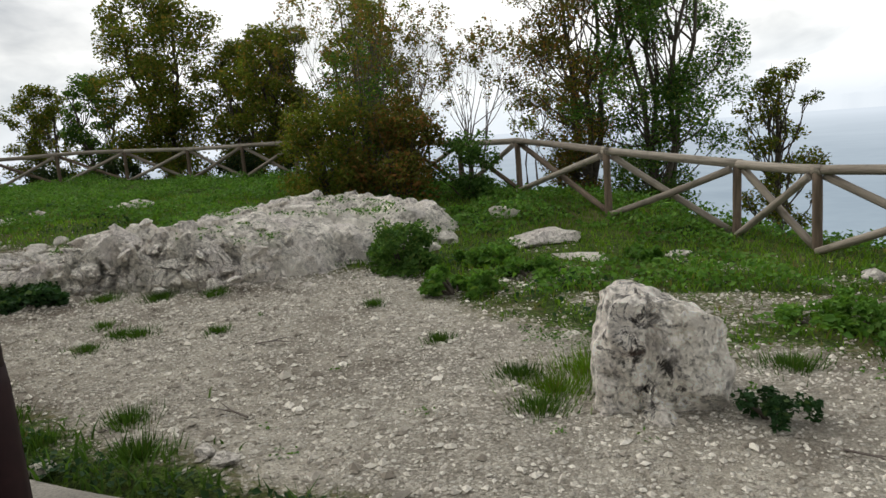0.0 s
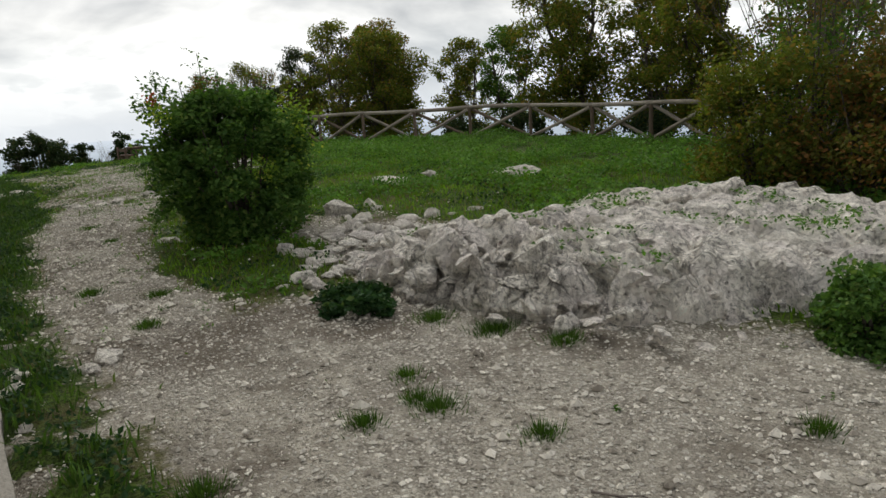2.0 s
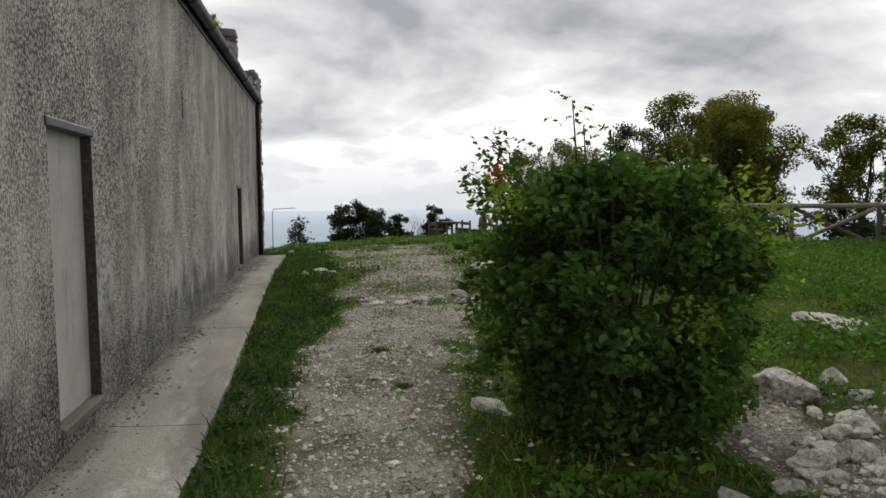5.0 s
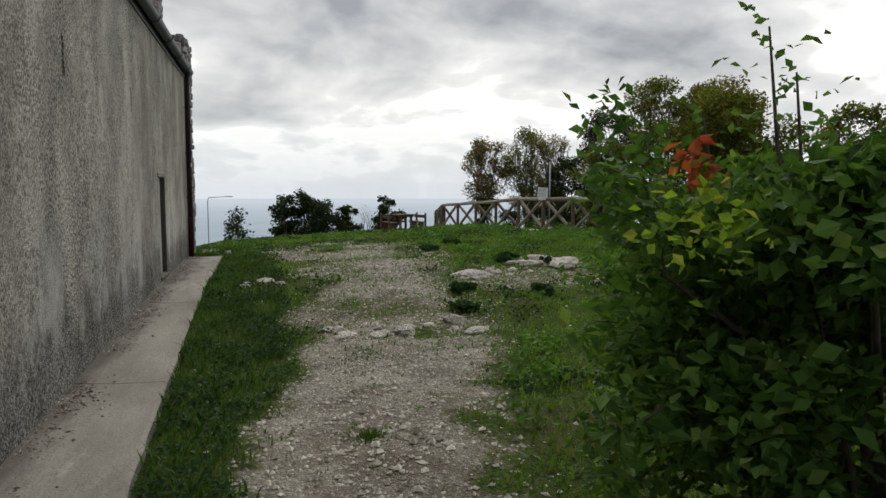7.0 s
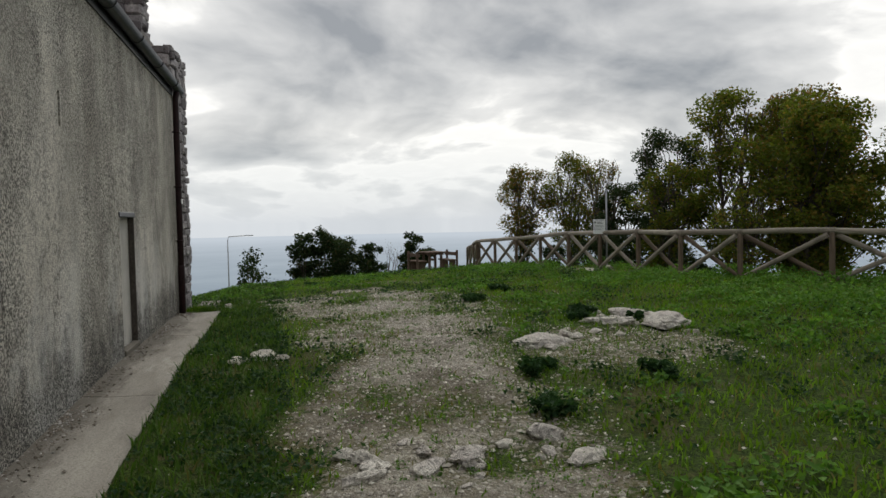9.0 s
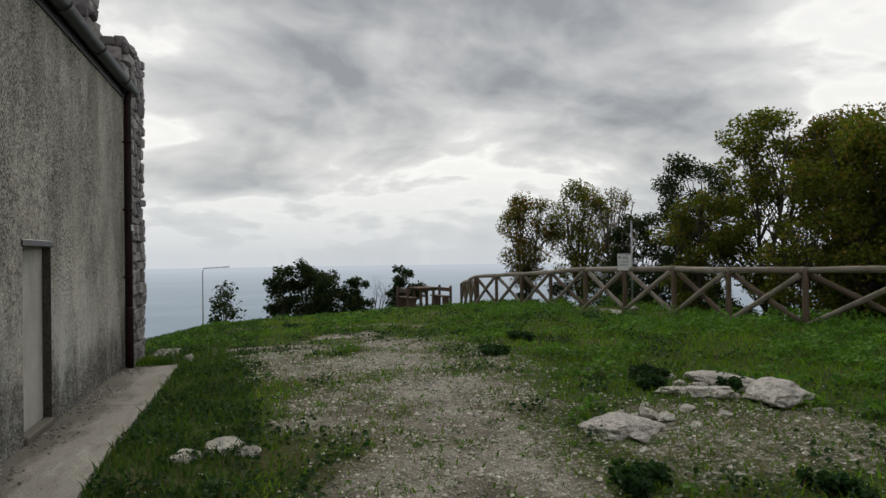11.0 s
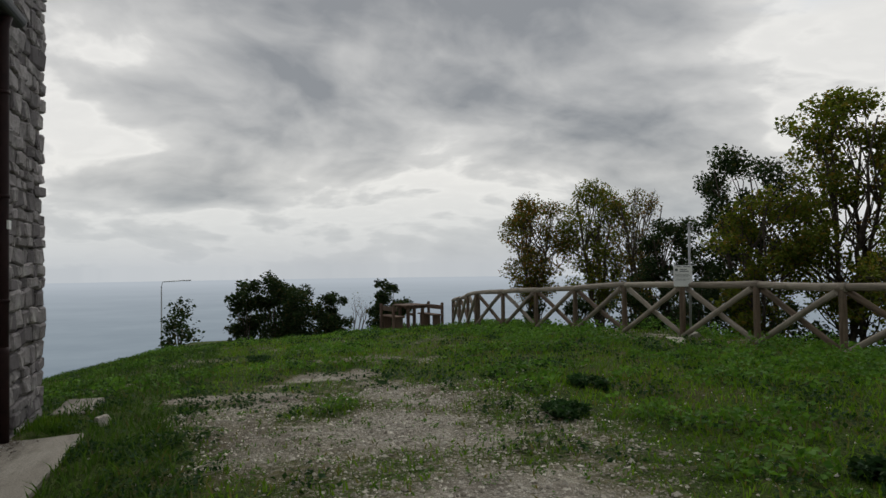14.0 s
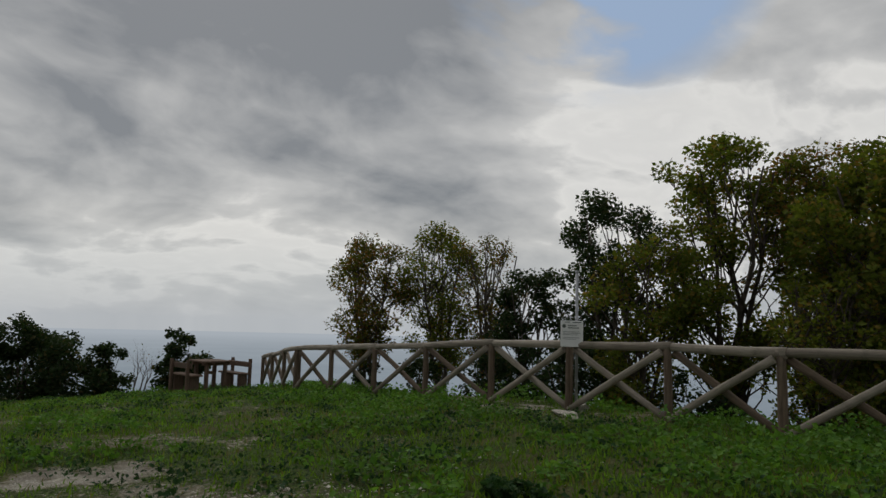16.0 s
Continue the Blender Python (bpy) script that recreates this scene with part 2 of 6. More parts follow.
def concrete():
    m, n = material("worn_concrete")
    p = place(n)
    along = n.scaled(p, 0.35, 1.0, 1.0)
    c = n.mix(n.remap(n.noise(along, 2.0, 6, 0.65), 0.32, 0.68), (0.25, 0.228, 0.193), (0.42, 0.39, 0.335))
    c = n.mix(n.remap(n.noise(p, 70, 5, 0.75), 0.45, 0.65, 0.0, 0.7), c, (0.13, 0.118, 0.10))
    lime = n.remap(n.noise(along, 1.3, 5, 0.7, 0.5), 0.56, 0.66)
    c = n.mix(n.math("MULTIPLY", n.math("MULTIPLY", lime, n.remap(n.noise(p, 24, 5, 0.7), 0.35, 0.6)), 0.55), c, (0.70, 0.69, 0.65))
    damp = n.remap(n.noise(along, 0.9, 5, 0.65), 0.54, 0.64)
    c = n.mix(n.math("MULTIPLY", damp, 0.55), c, (0.13, 0.12, 0.105))
    # soil washed off the wall lies in ragged streaks on the inner half
    split = n.add("ShaderNodeSeparateXYZ", {0: p})
    y = split.outputs[1]
    soil = n.math("ADD", n.math("ADD", n.remap(y, 0.70, 1.05, 0.75, 0.0), n.remap(split.outputs[0], -13.0, -19.0, 0.0, 0.35)), n.math("MULTIPLY", n.math("SUBTRACT", n.noise(along, 3.4, 7, 0.75), 0.5), 1.9))
    c = n.mix(n.math("MULTIPLY", n.remap(soil, 0.34, 0.74), 0.75), c, (0.10, 0.088, 0.07))
    return finish(m, n, c, 0.9, n.noise(p, 60, 6, 0.7), 0.5, 0.01, spec=0.2)


def timber(name, a, b):
    m, n = material(name)
    p = local(n)
    r = n.add("ShaderNodeObjectInfo").outputs["Random"]
    shifted = n.add("ShaderNodeVectorMath", {0: p, 1: n.add("ShaderNodeCombineXYZ", {0: n.math("MULTIPLY", r, 37.0), 2: n.math("MULTIPLY", r, 11.0)}).outputs[0]}, operation="ADD").outputs[0]
    grain = n.noise(n.scaled(shifted, 22, 22, 1.6), 1.6, 6, 0.7)
    c = n.mix(n.remap(grain, 0.3, 0.7), a, b)
    c = n.mix(n.remap(r, 0.0, 1.0, 0.0, 0.45), c, (0.10, 0.075, 0.055))
    stain = n.remap(n.noise(shifted, 3.0, 5, 0.7), 0.52, 0.66)
    c = n.mix(n.math("MULTIPLY", stain, 0.45), c, (0.075, 0.07, 0.05))
    return finish(m, n, c, 0.85, grain, 0.5, 0.006, spec=0.2)


def foliage(name, a, b, c3, back=0.3, share=0.2):
    m, n = material(name)
    r = n.add("ShaderNodeNewGeometry").outputs["Random Per Island"]
    c = n.mix(r, a, b)
    odd = n.remap(n.math("FRACT", n.math("MULTIPLY", r, 17.3)), 1.0 - share, 1.0 - share + 0.03)
    c = n.mix(odd, c, c3)
    c = n.mix(n.remap(n.noise(place(n), 1.4, 4, 0.65), 0.35, 0.65, 0.0, 0.6), c, tuple(0.5 * v for v in a))
    d = n.add("ShaderNodeBsdfPrincipled", {"Base Color": c, "Roughness": 0.65, "Specular IOR Level": 0.10})
    t = n.add("ShaderNodeBsdfTranslucent", {"Color": n.mix(1.0, c, (1.5, 1.6, 0.7), "MULTIPLY")})
    s = n.add("ShaderNodeMixShader", {0: back, 1: d.outputs[0], 2: t.outputs[0]})
    n.add("ShaderNodeOutputMaterial", {"Surface": s.outputs[0]})
    return m


def simple(name, a, b, rough, scale=9.0, metal=0.0, spec=0.4, strength=0.15):
    m, n = material(name)
    v = n.noise(place(n), scale, 6, 0.65)
    return finish(m, n, n.mix(n.remap(v, 0.3, 0.7), a, b), rough, v, strength, 0.004, metal, spec)


def chip_material():
    m, n = material("limestone_chippings")
    r = n.add("ShaderNodeNewGeometry").outputs["Random Per Island"]
    c = n.mix(r, (0.24, 0.21, 0.17), (0.84, 0.79, 0.69))
    v = n.noise(place(n), 60, 4, 0.7)
    c = n.mix(n.remap(v, 0.5, 0.75, 0.0, 0.6), c, (0.14, 0.12, 0.10))
    return finish(m, n, c, 0.92, v, 0.5, 0.004, spec=0.2)


def masonry():
    m, n = material("rubble_stone")
    p = place(n)
    r = n.add("ShaderNodeObjectInfo").outputs["Random"]
    c = n.mix(r, (0.11, 0.098, 0.105), (0.36, 0.335, 0.335))
    v = n.noise(p, 14, 6, 0.75)
    c = n.mix(n.remap(v, 0.45, 0.7, 0.0, 0.8), c, (0.09, 0.085, 0.08))
    c = n.mix(n.remap(n.noise(p, 5, 4, 0.6), 0.58, 0.7, 0.0, 0.5), c, (0.55, 0.53, 0.50))
    return finish(m, n, c, 0.93, v, 0.8, 0.02, spec=0.2)


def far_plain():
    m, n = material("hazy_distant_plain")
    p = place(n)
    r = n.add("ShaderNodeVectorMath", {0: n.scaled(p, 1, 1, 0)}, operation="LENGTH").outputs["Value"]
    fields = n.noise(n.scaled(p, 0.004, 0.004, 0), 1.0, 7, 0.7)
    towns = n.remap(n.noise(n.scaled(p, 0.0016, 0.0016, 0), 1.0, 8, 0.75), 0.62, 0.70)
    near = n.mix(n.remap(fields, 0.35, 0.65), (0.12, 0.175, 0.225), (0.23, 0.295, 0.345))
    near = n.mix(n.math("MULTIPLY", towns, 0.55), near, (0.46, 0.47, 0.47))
    # haze painted into the colour: paler and bluer with distance; the sheet glows evenly
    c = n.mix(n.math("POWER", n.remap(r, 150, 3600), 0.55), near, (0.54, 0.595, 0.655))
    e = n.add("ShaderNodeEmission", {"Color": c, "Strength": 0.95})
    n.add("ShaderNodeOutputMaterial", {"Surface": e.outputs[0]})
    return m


MAT_GROUND = ground_material()
MAT_ROCK = limestone("bare_limestone", 0.18, 0.7, 1.75, 0.5, 0.6)
MAT_BOULDER = limestone("lichened_limestone_boulder", 0.35, 0.9, 2.0, 0.3, 1.0)
MAT_PALE = limestone("pale_limestone", 0.12, 0.65, 1.45, 0.35)
MAT_STUCCO, MAT_PLASTER, MAT_CONCRETE = stucco(), plain_plaster(), concrete()
MAT_LOG = timber("silvered_round_timber", (0.20, 0.172, 0.135), (0.45, 0.40, 0.33))
MAT_POST = timber("brown_stained_post_timber", (0.10, 0.072, 0.052), (0.22, 0.165, 0.12))
MAT_PLANK = timber("weathered_brown_planks", (0.10, 0.06, 0.046), (0.21, 0.145, 0.11))
MAT_BARK = simple("grey_brown_bark", (0.045, 0.038, 0.03), (0.13, 0.11, 0.09), 0.95, 14, strength=0.6, spec=0.1)
MAT_TWIG = simple("bare_grey_twigs", (0.10, 0.085, 0.075), (0.20, 0.17, 0.15), 0.9, 20, spec=0.1)
MAT_CHIPS, MAT_MASONRY = chip_material(), masonry()
MAT_MORTAR = simple("grey_lime_mortar", (0.12, 0.11, 0.10), (0.26, 0.24, 0.22), 0.95, 25, strength=0.6, spec=0.1)
MAT_PIPE = simple("dark_maroon_painted_metal", (0.014, 0.006, 0.007), (0.028, 0.012, 0.012), 0.6, 12, spec=0.2)
MAT_GUTTER = simple("dark_grey_sheet_metal", (0.030, 0.030, 0.032), (0.065, 0.065, 0.068), 0.45, 8, metal=0.3)
MAT_JAMB = simple("dark_jamb_render", (0.035, 0.03, 0.026), (0.10, 0.088, 0.075), 0.95, 30, strength=0.8, spec=0.1)
MAT_TILE = simple("old_clay_roof_tile", (0.16, 0.10, 0.075), (0.30, 0.20, 0.15), 0.9, 6)
MAT_WHITE = simple("white_enamelled_sheet", (0.70, 0.71, 0.70), (0.80, 0.80, 0.79), 0.5, 5, strength=0.05)
MAT_INK = simple("dark_printing_ink", (0.07, 0.09, 0.08), (0.12, 0.14, 0.13), 0.7, 9, strength=0.0)
MAT_STEEL = simple("galvanised_steel", (0.28, 0.29, 0.30), (0.42, 0.43, 0.44), 0.5, 12, metal=0.6)
MAT_GRASS = foliage("turf_blades", (0.075, 0.155, 0.013), (0.21, 0.36, 0.036), (0.22, 0.18, 0.08), 0.3, 0.16)
MAT_TUFT = foliage("dark_tuft_blades", (0.04, 0.09, 0.016), (0.11, 0.20, 0.035), (0.16, 0.14, 0.06), 0.25, 0.06)
MAT_WEED = foliage("nettle_leaves", (0.06, 0.15, 0.024), (0.17, 0.32, 0.058), (0.14, 0.21, 0.05), 0.3, 0.12)
MAT_DARKWEED = foliage("dark_low_leaves", (0.020, 0.052, 0.018), (0.045, 0.10, 0.035), (0.09, 0.14, 0.05), 0.22, 0.08)
MAT_ASH = foliage("ash_leaves", (0.045, 0.105, 0.024), (0.14, 0.255, 0.056), (0.19, 0.27, 0.07), 0.30, 0.12)
MAT_LIME = foliage("young_yellow_green_leaves", (0.16, 0.27, 0.03), (0.26, 0.37, 0.05), (0.34, 0.36, 0.07), 0.4, 0.2)
MAT_RED = foliage("red_autumn_leaves", (0.30, 0.05, 0.035), (0.42, 0.12, 0.05), (0.36, 0.20, 0.06), 0.4, 0.2)
MAT_OAK = foliage("oak_leaves", (0.075, 0.105, 0.015), (0.19, 0.215, 0.036), (0.26, 0.175, 0.04), 0.36, 0.20)
MAT_GREEN = foliage("fresh_green_leaves", (0.045, 0.10, 0.022), (0.115, 0.21, 0.05), (0.22, 0.26, 0.06), 0.45, 0.12)
MAT_RUSSET = foliage("russet_and_green_leaves", (0.078, 0.095, 0.019), (0.18, 0.165, 0.038), (0.26, 0.125, 0.043), 0.35, 0.33)
MAT_FAR = foliage("dark_scrub_leaves", (0.020, 0.038, 0.016), (0.05, 0.08, 0.03), (0.10, 0.09, 0.04), 0.25, 0.12)
MAT_SCRAPS = foliage("soil_and_render_crumbs", (0.11, 0.09, 0.068), (0.24, 0.205, 0.165), (0.50, 0.48, 0.44), 0.0, 0.22)

# ---- mesh tools ----
rng = np.random.default_rng(7)


def part(name, bm, mat, parent=None, label="", smooth=False):
    """One mesh object from a bmesh, under a thing or a part, or on its own."""
    me = bpy.data.meshes.new(name)
    bm.to_mesh(me)
    bm.free()
    me.materials.append(mat)
    if smooth:
        me.shade_smooth()
    ob = new(name, me)
    if parent is not None:
        ob.parent = parent
    return tagged(ob, label)


def sheet(name, verts, faces, mat, parent=None, label="", smooth=False):
    """One mesh object from arrays of points and faces."""
    me = bpy.data.meshes.new(name)
    v = np.asarray(verts, dtype=np.float32)
    f = np.asarray(faces, dtype=np.int32)
    n, k = f.shape
    me.vertices.add(len(v))
    me.vertices.foreach_set("co", v.ravel())
    me.loops.add(n * k)
    me.loops.foreach_set("vertex_index", f.ravel())
    me.polygons.add(n)
    me.polygons.foreach_set("loop_start", np.arange(0, n * k, k, dtype=np.int32))
    me.polygons.foreach_set("use_smooth", np.full(n, smooth))
    me.update(calc_edges=True)
    me.materials.append(mat)
    ob = new(name, me)
    if parent is not None:
        ob.parent = parent
    return tagged(ob, label)


def thing(name, label, category, at=(0, 0, 0), turn=0.0, group="", kind=""):
    ob = new(name)
    ob.empty_display_size = 0.2
    ob.matrix_basis = pose(*at, 0, 0, turn)
    return tagged(ob, label, category, group, kind)


def box(bm, x0, y0, z0, x1, y1, z1, m=None):
    c = [(x, y, z) for z in (z0, z1) for x, y in ((x0, y0), (x1, y0), (x1, y1), (x0, y1))]
    vs = [bm.verts.new(m @ Vector(p) if m else p) for p in c]
    for f in ((3, 2, 1, 0), (4, 5, 6, 7), (0, 1, 5, 4), (1, 2, 6, 5), (2, 3, 7, 6), (3, 0, 4, 7)):
        bm.faces.new([vs[i] for i in f])
    return vs


def soft_box(x0, y0, z0, x1, y1, z1, r=0.01):
    bm = bmesh.new()
    box(bm, x0, y0, z0, x1, y1, z1)
    bmesh.ops.bevel(bm, geom=bm.edges[:], offset=r, segments=1, affect="EDGES")
    return bm


def tube(bm, points, radii, sides=10, wobble=0.0, caps=True):
    """A round limb along the points."""
    pts = [Vector(p) for p in points]
    rings = []
    for i, p in enumerate(pts):
        d = (pts[min(i + 1, len(pts) - 1)] - pts[max(i - 1, 0)]).normalized()
        a = d.orthogonal().normalized() if abs(d.z) > 0.95 else d.cross(Vector((0, 0, 1))).normalized()
        b = d.cross(a)
        ring = []
        for k in range(sides):
            t = 2 * math.pi * k / sides
            o = a * math.cos(t) + b * math.sin(t)
            r = radii[i] * (1 + wobble * noise.noise(p * 3 + o * 1.5))
            ring.append(bm.verts.new(p + o * r))
        rings.append(ring)
    for r0, r1 in zip(rings, rings[1:]):
        for k in range(sides):
            f = bm.faces.new((r0[k], r0[(k + 1) % sides], r1[(k + 1) % sides], r1[k]))
            f.smooth = True
    if caps:
        bm.faces.new(rings[0][::-1])
        bm.faces.new(rings[-1])


def fbm(x, y, s, octaves=4, seed=0.0):
    v, a = 0.0, 1.0
    for _ in range(octaves):
        v += a * noise.noise(Vector((x * s, y * s, seed)))
        s *= 2.1
        a *= 0.5
    return v


# ---- the lie of the land ----
GX = [-60, -50, -44, -38, -33, -27, -22, -18, -14, -10, -6, -2, 2, 12]
GZ = [-6.0, -2.6, -0.9, -0.12, 0.28, 0.60, 0.66, 0.66, 0.53, 0.46, 0.40, 0.31, 0.25, 0.2]
FX = [-70, -42, -38, -34, -30, -24, -21.5, -18, -15, -12, -8, -4, 2, 6, 14]
FY = [13, 12.5, 11.5, 9.4, 10.0, 10.7, 11.6, 14.7, 15.9, 15.7, 14.8, 12.8, 8.3, 5.0, -1.5]
SLAB_NEAR, SLAB_FAR, WALL_Y = (0.9, 1.72), (-23.2, 1.40), 0.69


def slab_edge(x):
    return np.interp(x, [SLAB_FAR[0], -18.0, -13.0, -11.0, -5.0, SLAB_NEAR[0]], [SLAB_FAR[1], 1.37, 1.44, 1.48, 1.58, SLAB_NEAR[1]])


def fence_line(x):
    return np.interp(x, FX, FY)


def land(x, y):
    """Height of the smooth ground (arrays or numbers)."""
    x, y = np.asarray(x, float), np.asarray(y, float)
    z = np.interp(x, GX, GZ) + np.interp(x, [-9, -2, 2], [0.045, -0.012, -0.035]) * (np.clip(y, 0.5, 8.5) - 3.0)
    z = z + 0.26 * np.exp(-((x + 1.8) / 3.0) ** 2 - ((y - 11.3) / 2.0) ** 2)
    over = np.maximum(y - fence_line(x) - 0.8, 0.0)
    z = z - 0.30 * over - 0.02 * over ** 1.5
    west = np.clip((-23.5 - x) / 4.0, 0, 1)
    left = np.maximum(2.5 - y, 0.0)
    z = z - west * (0.06 * left + 0.16 * np.maximum(left - 2.0, 0.0))
    south = np.maximum(-12.0 - y, 0.0)
    return z - 0.25 * south


def rough(x, y):
    """Small lumps of the ground."""
    return 0.045 * fbm(x, y, 0.45, 3, 1.0) + 0.022 * fbm(x, y, 2.2, 3, 4.0)


def ground_at(x, y):
    return float(land(x, y)) + rough(x, y)


def step(v, a, b):
    t = min(max((v - a) / (b - a), 0.0), 1.0)
    return t * t * (3 - 2 * t)


def turf_at(x, y):
    """How grassy the ground is: 0 bare gravel, 1 turf."""
    n1 = fbm(x, y, 0.8, 4, 9.0)
    n2 = fbm(x, y, 2.6, 3, 15.0)
    j = 0.35 * n1 + 0.22 * n2
    # the yard and the path
    off = y - float(slab_edge(x))
    wide = float(np.interp(x, [-24, -22, -20, -17, -13, -10, -8, -6.3, -5, -3, -1.5, 1.2, 1.5], [0.7, 0.9, 1.25, 1.4, 0.95, 0.5, 0.28, 0.35, 0.5, 0.55, 0.34, 0.2, -1.0]))
    right = np.interp(x, [-25, -24, -21, -18.6, -15, -13, -12.2, -9, -7, -5, -3], [5.3, 5.7, 6.0, 5.4, 4.9, 4.5, 3.8, 3.3, 3.35, 3.7, 4.0])
    fade = float(np.interp(x, [-27, -24, -20, -15.5, -14.0, -13.4], [0.0, 0.56, 0.70, 0.64, 0.70, 0.92]))
    soft = float(np.interp(x, [-16, -13], [0.9, 0.5]))
    path = (1 - step(y + 1.2 * j, right - soft, right + soft)) * (1.0 + (0.7 * n1 if x < -14 else 0.0)) * step(off + 0.8 * j, wide - 0.2, wide + 0.3)
    bare = path * fade
    yard_top = np.interp(x, [-7, -5.5, -3, -2.2, -1.6, -0.6, 0, 0.35, 1.1, 4], [3.9, 5.3, 6.1, 6.4, 5.6, 5.0, 4.7, 4.2, 4.6, 4.45])
    yard = step(x, -6.6, -5.2) * (1 - step(y + 0.6 * j, yard_top - 0.8, yard_top + 0.5))
    bare = max(bare, yard)
    # stony ground between the bush and the outcrop, and by the slabs of rock further on
    stony = (1 - step(math.hypot((x + 7.2) / 2.4, (y - 5.2) / 1.2) + 0.7 * j, 0.65, 1.15)) * 0.85
    far_stones = (1 - step(math.hypot((x + 17.0) / 1.5, (y - 6.2) / 1.3) + 0.8 * j, 0.5, 1.2)) * 0.55
    by_fence = (1 - step(math.hypot((x + 26.3) / 2.6, (y - 9.9) / 0.9) + 0.8 * j, 0.5, 1.2)) * 0.38
    worn = 0.58 * step(n1 + 0.5 * n2, -0.05, 0.35) * step(x, -2.4, -1.6) * (1 - step(y, 7.0, 8.5))
    bare = max(bare, stony, far_stones, by_fence, worn)
    # a strip of turf beside the concrete
    strip = 1 - step(off + 0.8 * j, wide - 0.2, wide + 0.3) if wide > 0 else 0.0
    if x > -8.5:
        strip *= step(n1 + 0.5 * n2, -0.65, -0.2)
    # turf under the big bush
    under = 1 - step(math.hypot((x + 8.0) / 2.3, (y - 4.0) / 0.85) + 0.5 * j, 0.8, 1.1)
    g = max(1.0 - bare, strip, under)
    if x < -23:
        g -= 0.55 * step(n1 + 0.6 * n2, 0.12, 0.5) * step(-x, 23, 26)
    return float(min(max(g + 0.12 * n2, 0.0), 1.0))


def ground():
    xs = np.concatenate([np.linspace(-400, -75, 12), np.linspace(-70, -48, 23), np.linspace(-47, -29, 61), np.linspace(-28.8, 3.2, 268),
                         np.linspace(3.6, 14, 27), np.linspace(20, 300, 10)])
    ys = np.concatenate([np.linspace(-300, -20, 10), np.linspace(-16, 0.4, 34), np.linspace(0.5, 11, 92), np.linspace(11.3, 24, 44),
                         np.linspace(26, 60, 12), np.linspace(80, 400, 8)])
    nx, ny = len(xs), len(ys)
    X, Y = np.meshgrid(xs, ys, indexing="ij")
    Z = land(X, Y)
    T = np.ones_like(Z)
    E = np.interp(X, [-26, -15, -7, -4, -1, 4], [0.35, 0.4, 0.8, 0.35, 0.0, 0.15])
    for i in range(nx):
        for j in range(ny):
            x, y = X[i, j], Y[i, j]
            if -48 < x < 14 and -14 < y < 26:
                Z[i, j] += rough(x, y)
                if -46 < x < 5 and -5 < y < 13:
                    T[i, j] = turf_at(x, y)
    # the hill falls to the plain
    r = np.hypot(X + 18, Y - 4)
    Z = np.where(r > 70, np.minimum(Z, -0.25 * (r - 60)), Z)
    Z = np.maximum(Z, -88.0)
    under_slab = (Y < slab_edge(X)) & (Y > -12) & (X < SLAB_NEAR[0]) & (X > SLAB_FAR[0])
    Z = np.where(under_slab, np.minimum(Z, land(X, np.full_like(Y, 1.5)) - 0.09), Z)
    idx = np.arange(nx * ny).reshape(nx, ny)
    f = np.stack([idx[:-1, :-1], idx[1:, :-1], idx[1:, 1:], idx[:-1, 1:]], -1).reshape(-1, 4)
    ob = sheet("ground", np.stack([X, Y, Z], -1).reshape(-1, 3), f, MAT_GROUND, smooth=True)
    a = ob.data.attributes.new("turf", "FLOAT", "POINT")
    a.data.foreach_set("value", T.astype(np.float32).ravel())
    a = ob.data.attributes.new("earth", "FLOAT", "POINT")
    a.data.foreach_set("value", E.astype(np.float32).ravel())
    return tagged(ob, "hilltop of pale gravel, trodden earth and green turf", "ground", kind="structure")


ground()


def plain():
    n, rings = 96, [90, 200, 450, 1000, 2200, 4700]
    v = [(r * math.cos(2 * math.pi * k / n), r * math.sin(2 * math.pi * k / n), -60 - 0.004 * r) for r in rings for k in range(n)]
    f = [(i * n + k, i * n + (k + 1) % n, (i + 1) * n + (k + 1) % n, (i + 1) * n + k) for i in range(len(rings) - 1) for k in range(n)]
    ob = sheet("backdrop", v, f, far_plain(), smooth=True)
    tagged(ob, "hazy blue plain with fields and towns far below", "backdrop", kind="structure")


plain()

# ---- the long building ----
EAVES, NEAR_X, FAR_X = 4.52, -0.50, -23.12
DOORS = [(-9.95, -9.10, 0.60, 2.57), (-19.50, -18.70, 0.70, 2.33)]
SLOTS = [(-13.50, -13.43, 3.04, 3.37), (-16.63, -16.57, 3.05, 3.36)]


